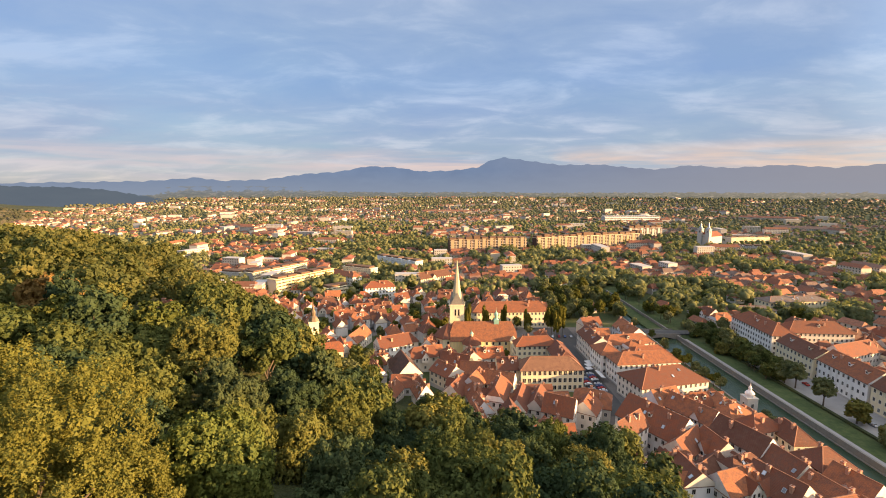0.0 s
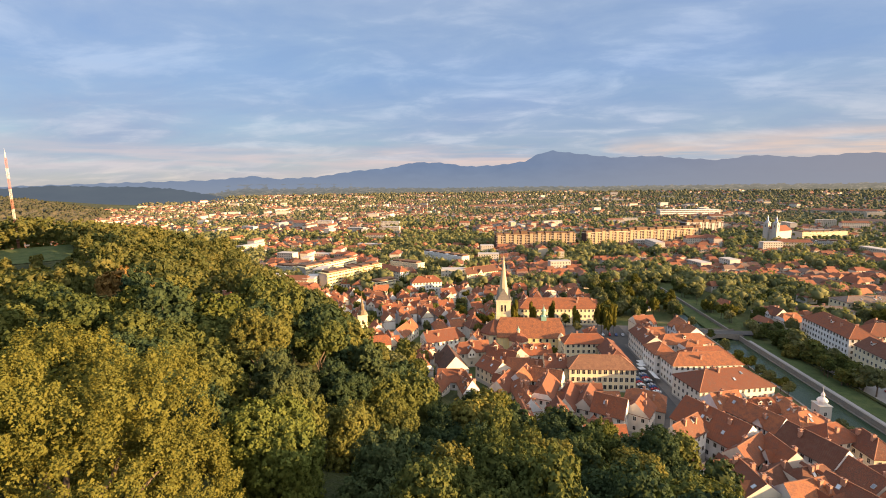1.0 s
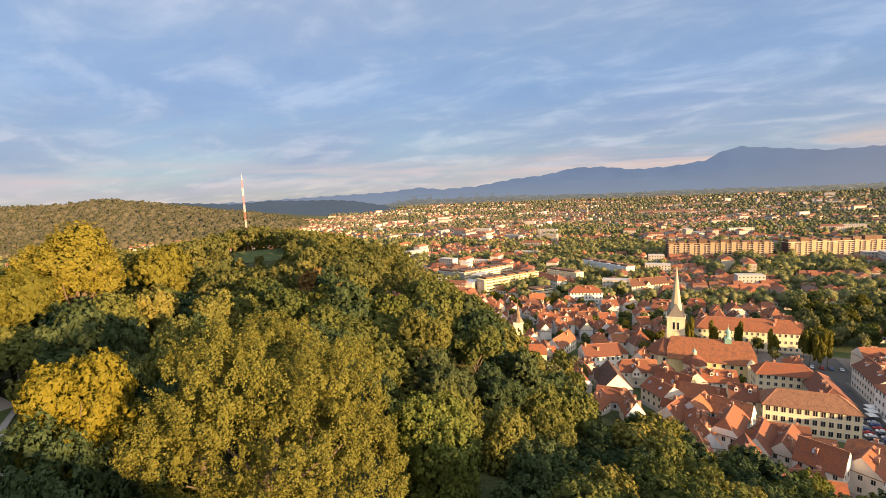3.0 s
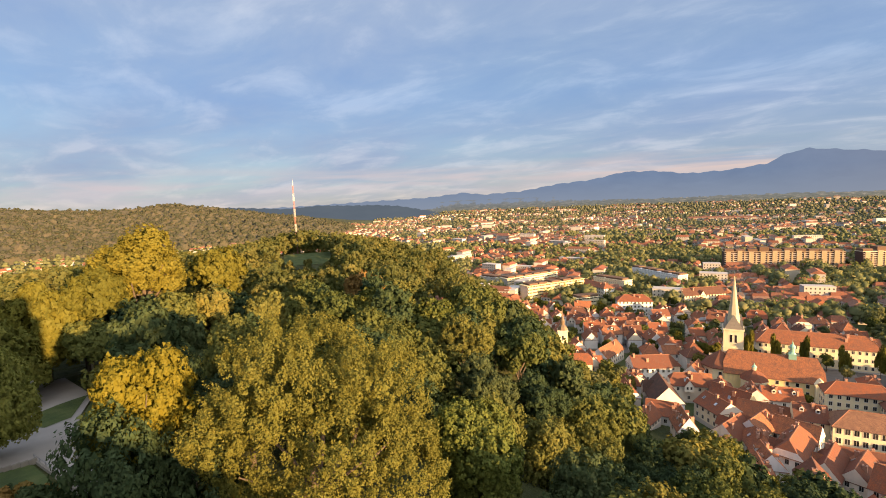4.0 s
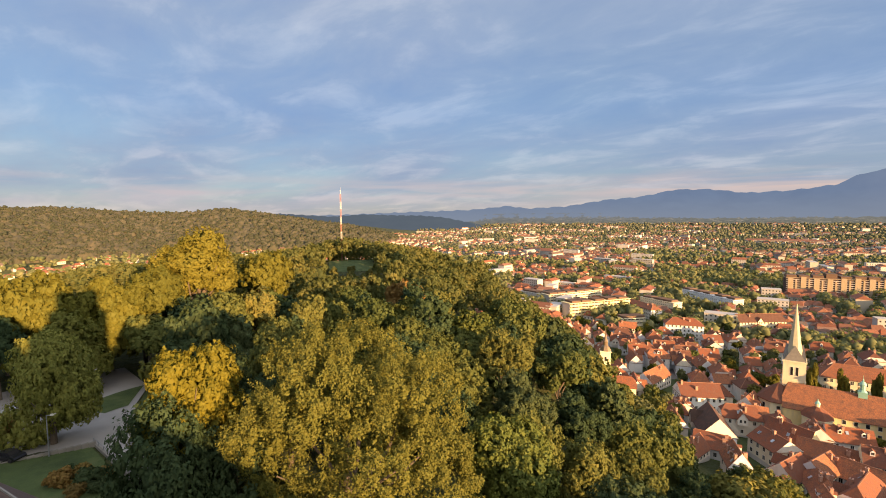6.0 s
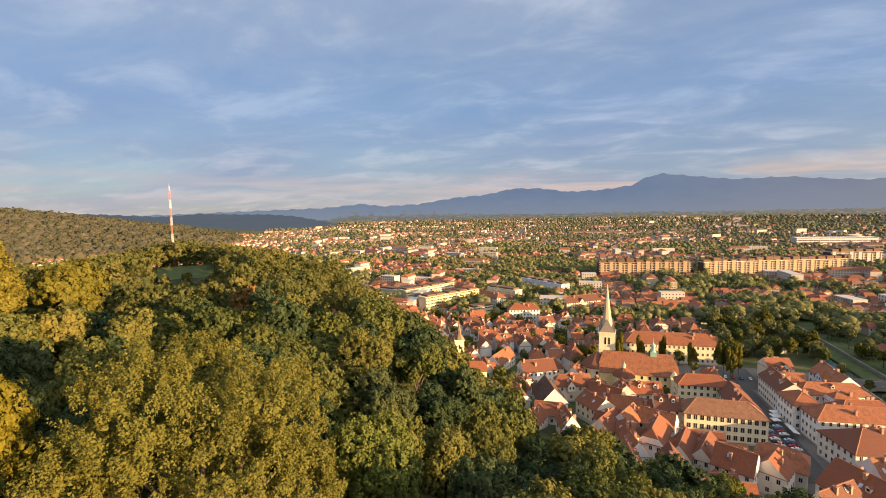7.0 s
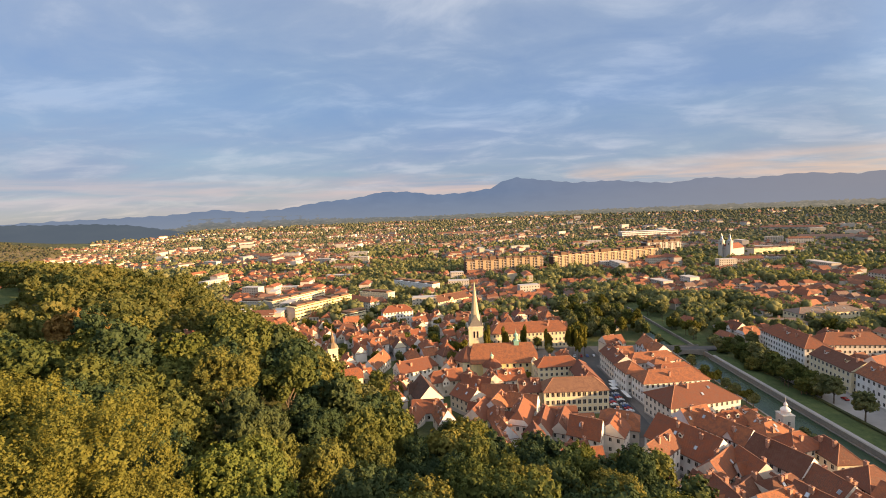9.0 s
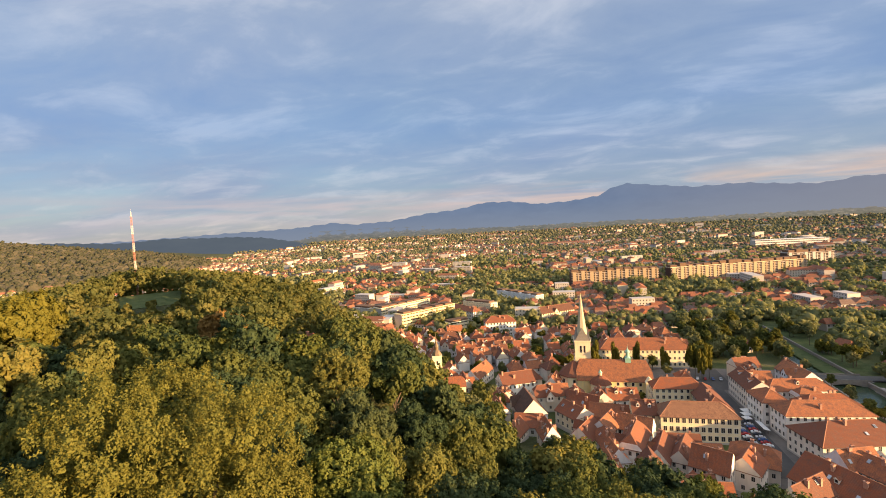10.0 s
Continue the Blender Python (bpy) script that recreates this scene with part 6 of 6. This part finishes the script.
    slab(560, 800, 60, 16, -20, 9, 3, "grey flat-roofed school building", "grey", ribs=False, pier=0.75, bay=2.7)
    slab(620, 905, 90, 22, 10, 14, 4, "pale flat-roofed institute building", "cream", ribs=False, pier=0.75, bay=2.7)
    slab(640, 1520, 190, 30, 4, 20, 3, "very long white hall on the plain", "white", ribs=False, hats=False)


def build_filler():
    gen = random.Random(21)
    count = 0
    cells = [(gx, gy) for gy in np.arange(112, 440, 13.5) for gx in np.arange(-200, 420, 13.5)]
    cells.sort(key=lambda c: c[0] ** 2 + c[1] ** 2)
    for gx, gy in cells:
        x, y = gx + gen.uniform(-2, 2), gy + gen.uniform(-2, 2)
        r, az = math.hypot(x, y), math.degrees(math.atan2(-x, y))
        if float(land_z(x, y)) > 7 or in_river(x, y, 13) or az < -58 or not free(x, y, 4.6) or r > 440:
            continue
        street = (abs(x - (86 + max(0, 205 - y) * 0.2)) < 7 and y < 345)
        u = x - SHEAR * (y - 200)
        bank = 170 < u < 210
        park = (y > 330 and 90 < x < 150) or (300 < y < 345 and 48 < x < 105)
        if street or bank or park or count > 190 or (-16 < x < 62 and 268 < y < 300):
            continue
        if x > 205 and y > 330 and gen.random() < 0.5:
            continue
        if x < 60 and y > 235 and gen.random() < 0.22:
            if free(x, y, 3.5):
                town_tree(x, y, gen.uniform(8, 14), gen.uniform(4.0, 6.0), gen.randint(0, 3))
            continue
        rot = gen.choice((8, 98)) + gen.uniform(-8, 8) + (14 if x < 0 else 0)
        far = r > 300
        house(x, y, gen.uniform(10.5, 17), gen.uniform(8.0, 11.5), rot, gen.uniform(6.0, 9.5), gen.uniform(4, 5.5), gen.choice((0, 0, 0.5, 1)), chimneys=gen.choice((1, 2, 3)) if far else gen.choice((2, 3, 4)), skylights=gen.choice((0, 0, 1, 2, 3)) if not far else gen.choice((0, 0, 1)), dormers=gen.choice((0, 0, 2)) if far else gen.choice((0, 2, 2, 4)), gap=4.6, ends=not far, label=OLD)
        count += 1


# ---- trees of the town ----
TOWN_CROWNS = [crown_mesh(1300, 0.62, 12, 80 + i, leaf=l, reach=0.09) for i, l in enumerate(("leaf", "leaf_plain", "leaf_plain", "leaf_sun"))]


PARK = []


def build_park():
    """Crowns and trunks of the trees far behind the old town, as two meshes."""
    gen = np.random.default_rng(41)
    leaves, index, v, f = [], [], [], []
    shapes = []
    for me in TOWN_CROWNS:
        co = np.empty(len(me.vertices) * 3, np.float32)
        me.vertices.foreach_get("co", co)
        shapes.append(co.reshape(-1, 3))
    for x, y, high, radius, k, tall in PARK:
        z, q, a = float(land_z(x, y)), radius / 6.0, gen.uniform(0, 6.28)
        turn = np.array(((math.cos(a), -math.sin(a), 0), (math.sin(a), math.cos(a), 0), (0, 0, 1)))
        leaves.append(shapes[k] @ turn.T * (q, q, q * tall) + (x, y, z + high - 6.3 * q * tall))
        index.append(np.full(len(shapes[k]) // 3, k))
        tube(v, f, (x, y, z - 1), (x, y, z + high * 0.6), 0.32, 0.16, 6)
    tagged(new("park_trees", leaves_of("park_trees", np.concatenate(leaves), ["leaf", "leaf_plain", "leaf_plain", "leaf_sun"], np.concatenate(index))), "green park and garden trees beyond the old town", "trees", kind="stuff")
    tagged(new("park_trunks", mesh_of("park_trunks", v, f, ["bark"])), "brown trunks of the park trees", "trunks", kind="stuff")


def town_tree(x, y, high, radius, k=0, tall=1.0, label="green broadleaf tree in the town"):
    if in_river(x, y, 0.5):
        return
    TAKEN.append((x, y, radius * 0.5))
    if y > 338:
        PARK.append((x, y, high, radius, k % 4, tall))
        return
    tree(x, y, float(land_z(x, y)) + high, radius, TOWN_CROWNS[k % 4], TRUNKS[k % 3], label, group="trees of the town", tall=tall)


def build_town_trees():
    gen = random.Random(31)
    # poplars behind the church
    for x, y, h in ((19, 331, 24), (33, 334, 22), (47, 334, 23), (64, 327, 21), (78, 322, 25), (82, 325, 24), (86, 321, 25), (90, 324, 23), (84, 318, 22)):
        town_tree(x, y, h, 2.9, 3, 3.6, "slim green poplar behind the church")
    # the river's west bank
    for y, k in ((176, 1), (198, 0), (215, 1), (236, 1), (243, 1), (262, 1), (270, 1), (279, 0), (288, 1), (296, 1), (306, 0)):
        town_tree(RIVER_W + 19 + SHEAR * (y - 200) + gen.uniform(-2, 2), y, gen.uniform(11, 16), gen.uniform(5.5, 8.0), k, label="dark green tree on the river bank")
    for _ in range(26):
        y = gen.uniform(238, 326)
        town_tree(RIVER_W + gen.uniform(9, 24) + SHEAR * (y - 200), y, gen.uniform(8, 13), gen.uniform(3.4, 5.2), gen.choice((0, 0, 1)), label="dark green tree on the river bank")
    for _ in range(26):
        y = gen.uniform(352, 480)
        side = gen.choice((RIVER_E - 5, RIVER_W + 8))
        town_tree(side + gen.uniform(-3, 4) + SHEAR * (y - 200), y, gen.uniform(10, 16), gen.uniform(4, 6), gen.randint(0, 3), label="green tree beside the upper river")
    # under the east quay
    for y in (152, 165, 178, 184, 190, 197, 232, 238, 250, 256, 268, 280, 297, 315, 345):
        town_tree(RIVER_E - 2.0 + SHEAR * (y - 200), y, gen.uniform(6, 9), gen.uniform(2.8, 4.2), gen.randint(0, 3), label="green bush on the quay")
    # the park and the upper river
    for _ in range(46):
        x, y = gen.uniform(92, 156), gen.uniform(352, 470)
        town_tree(x, y, gen.uniform(12, 20), gen.uniform(4.5, 7), gen.randint(0, 3), gen.uniform(0.95, 1.3))
    for _ in range(30):
        x, y = gen.uniform(190, 300), gen.uniform(318, 440)
        if free(x, y, 4):
            town_tree(x, y, gen.uniform(9, 15), gen.uniform(4, 6.5), gen.randint(0, 3))
    # on the lower slope beside the old town
    for x, y, h, r in ((-53, 222, 14, 6), (-44, 229, 15, 6), (-38, 240, 13, 5), (-43, 256, 13, 5), (-53, 263, 13, 5.5), (-61, 250, 14, 6), (-63, 236, 15, 6.5), (-49, 243, 14, 6), (-36, 224, 11, 4.6), (-35, 212, 13, 5.5), (-47, 211, 15, 6), (-70, 262, 13, 6)):
        town_tree(x, y, h, r, gen.randint(0, 1), gen.uniform(1.0, 1.2), "green broadleaf tree at the foot of the hill")
    # among the houses
    for _ in range(90):
        x, y = gen.uniform(-170, 80), gen.uniform(250, 470)
        if free(x, y, 2.0) and float(land_z(x, y)) < 14:
            town_tree(x, y, gen.uniform(8, 13), gen.uniform(3.2, 5.4), gen.randint(0, 3))


build_town()
build_town_trees()
build_filler()
build_park()
build_plain()
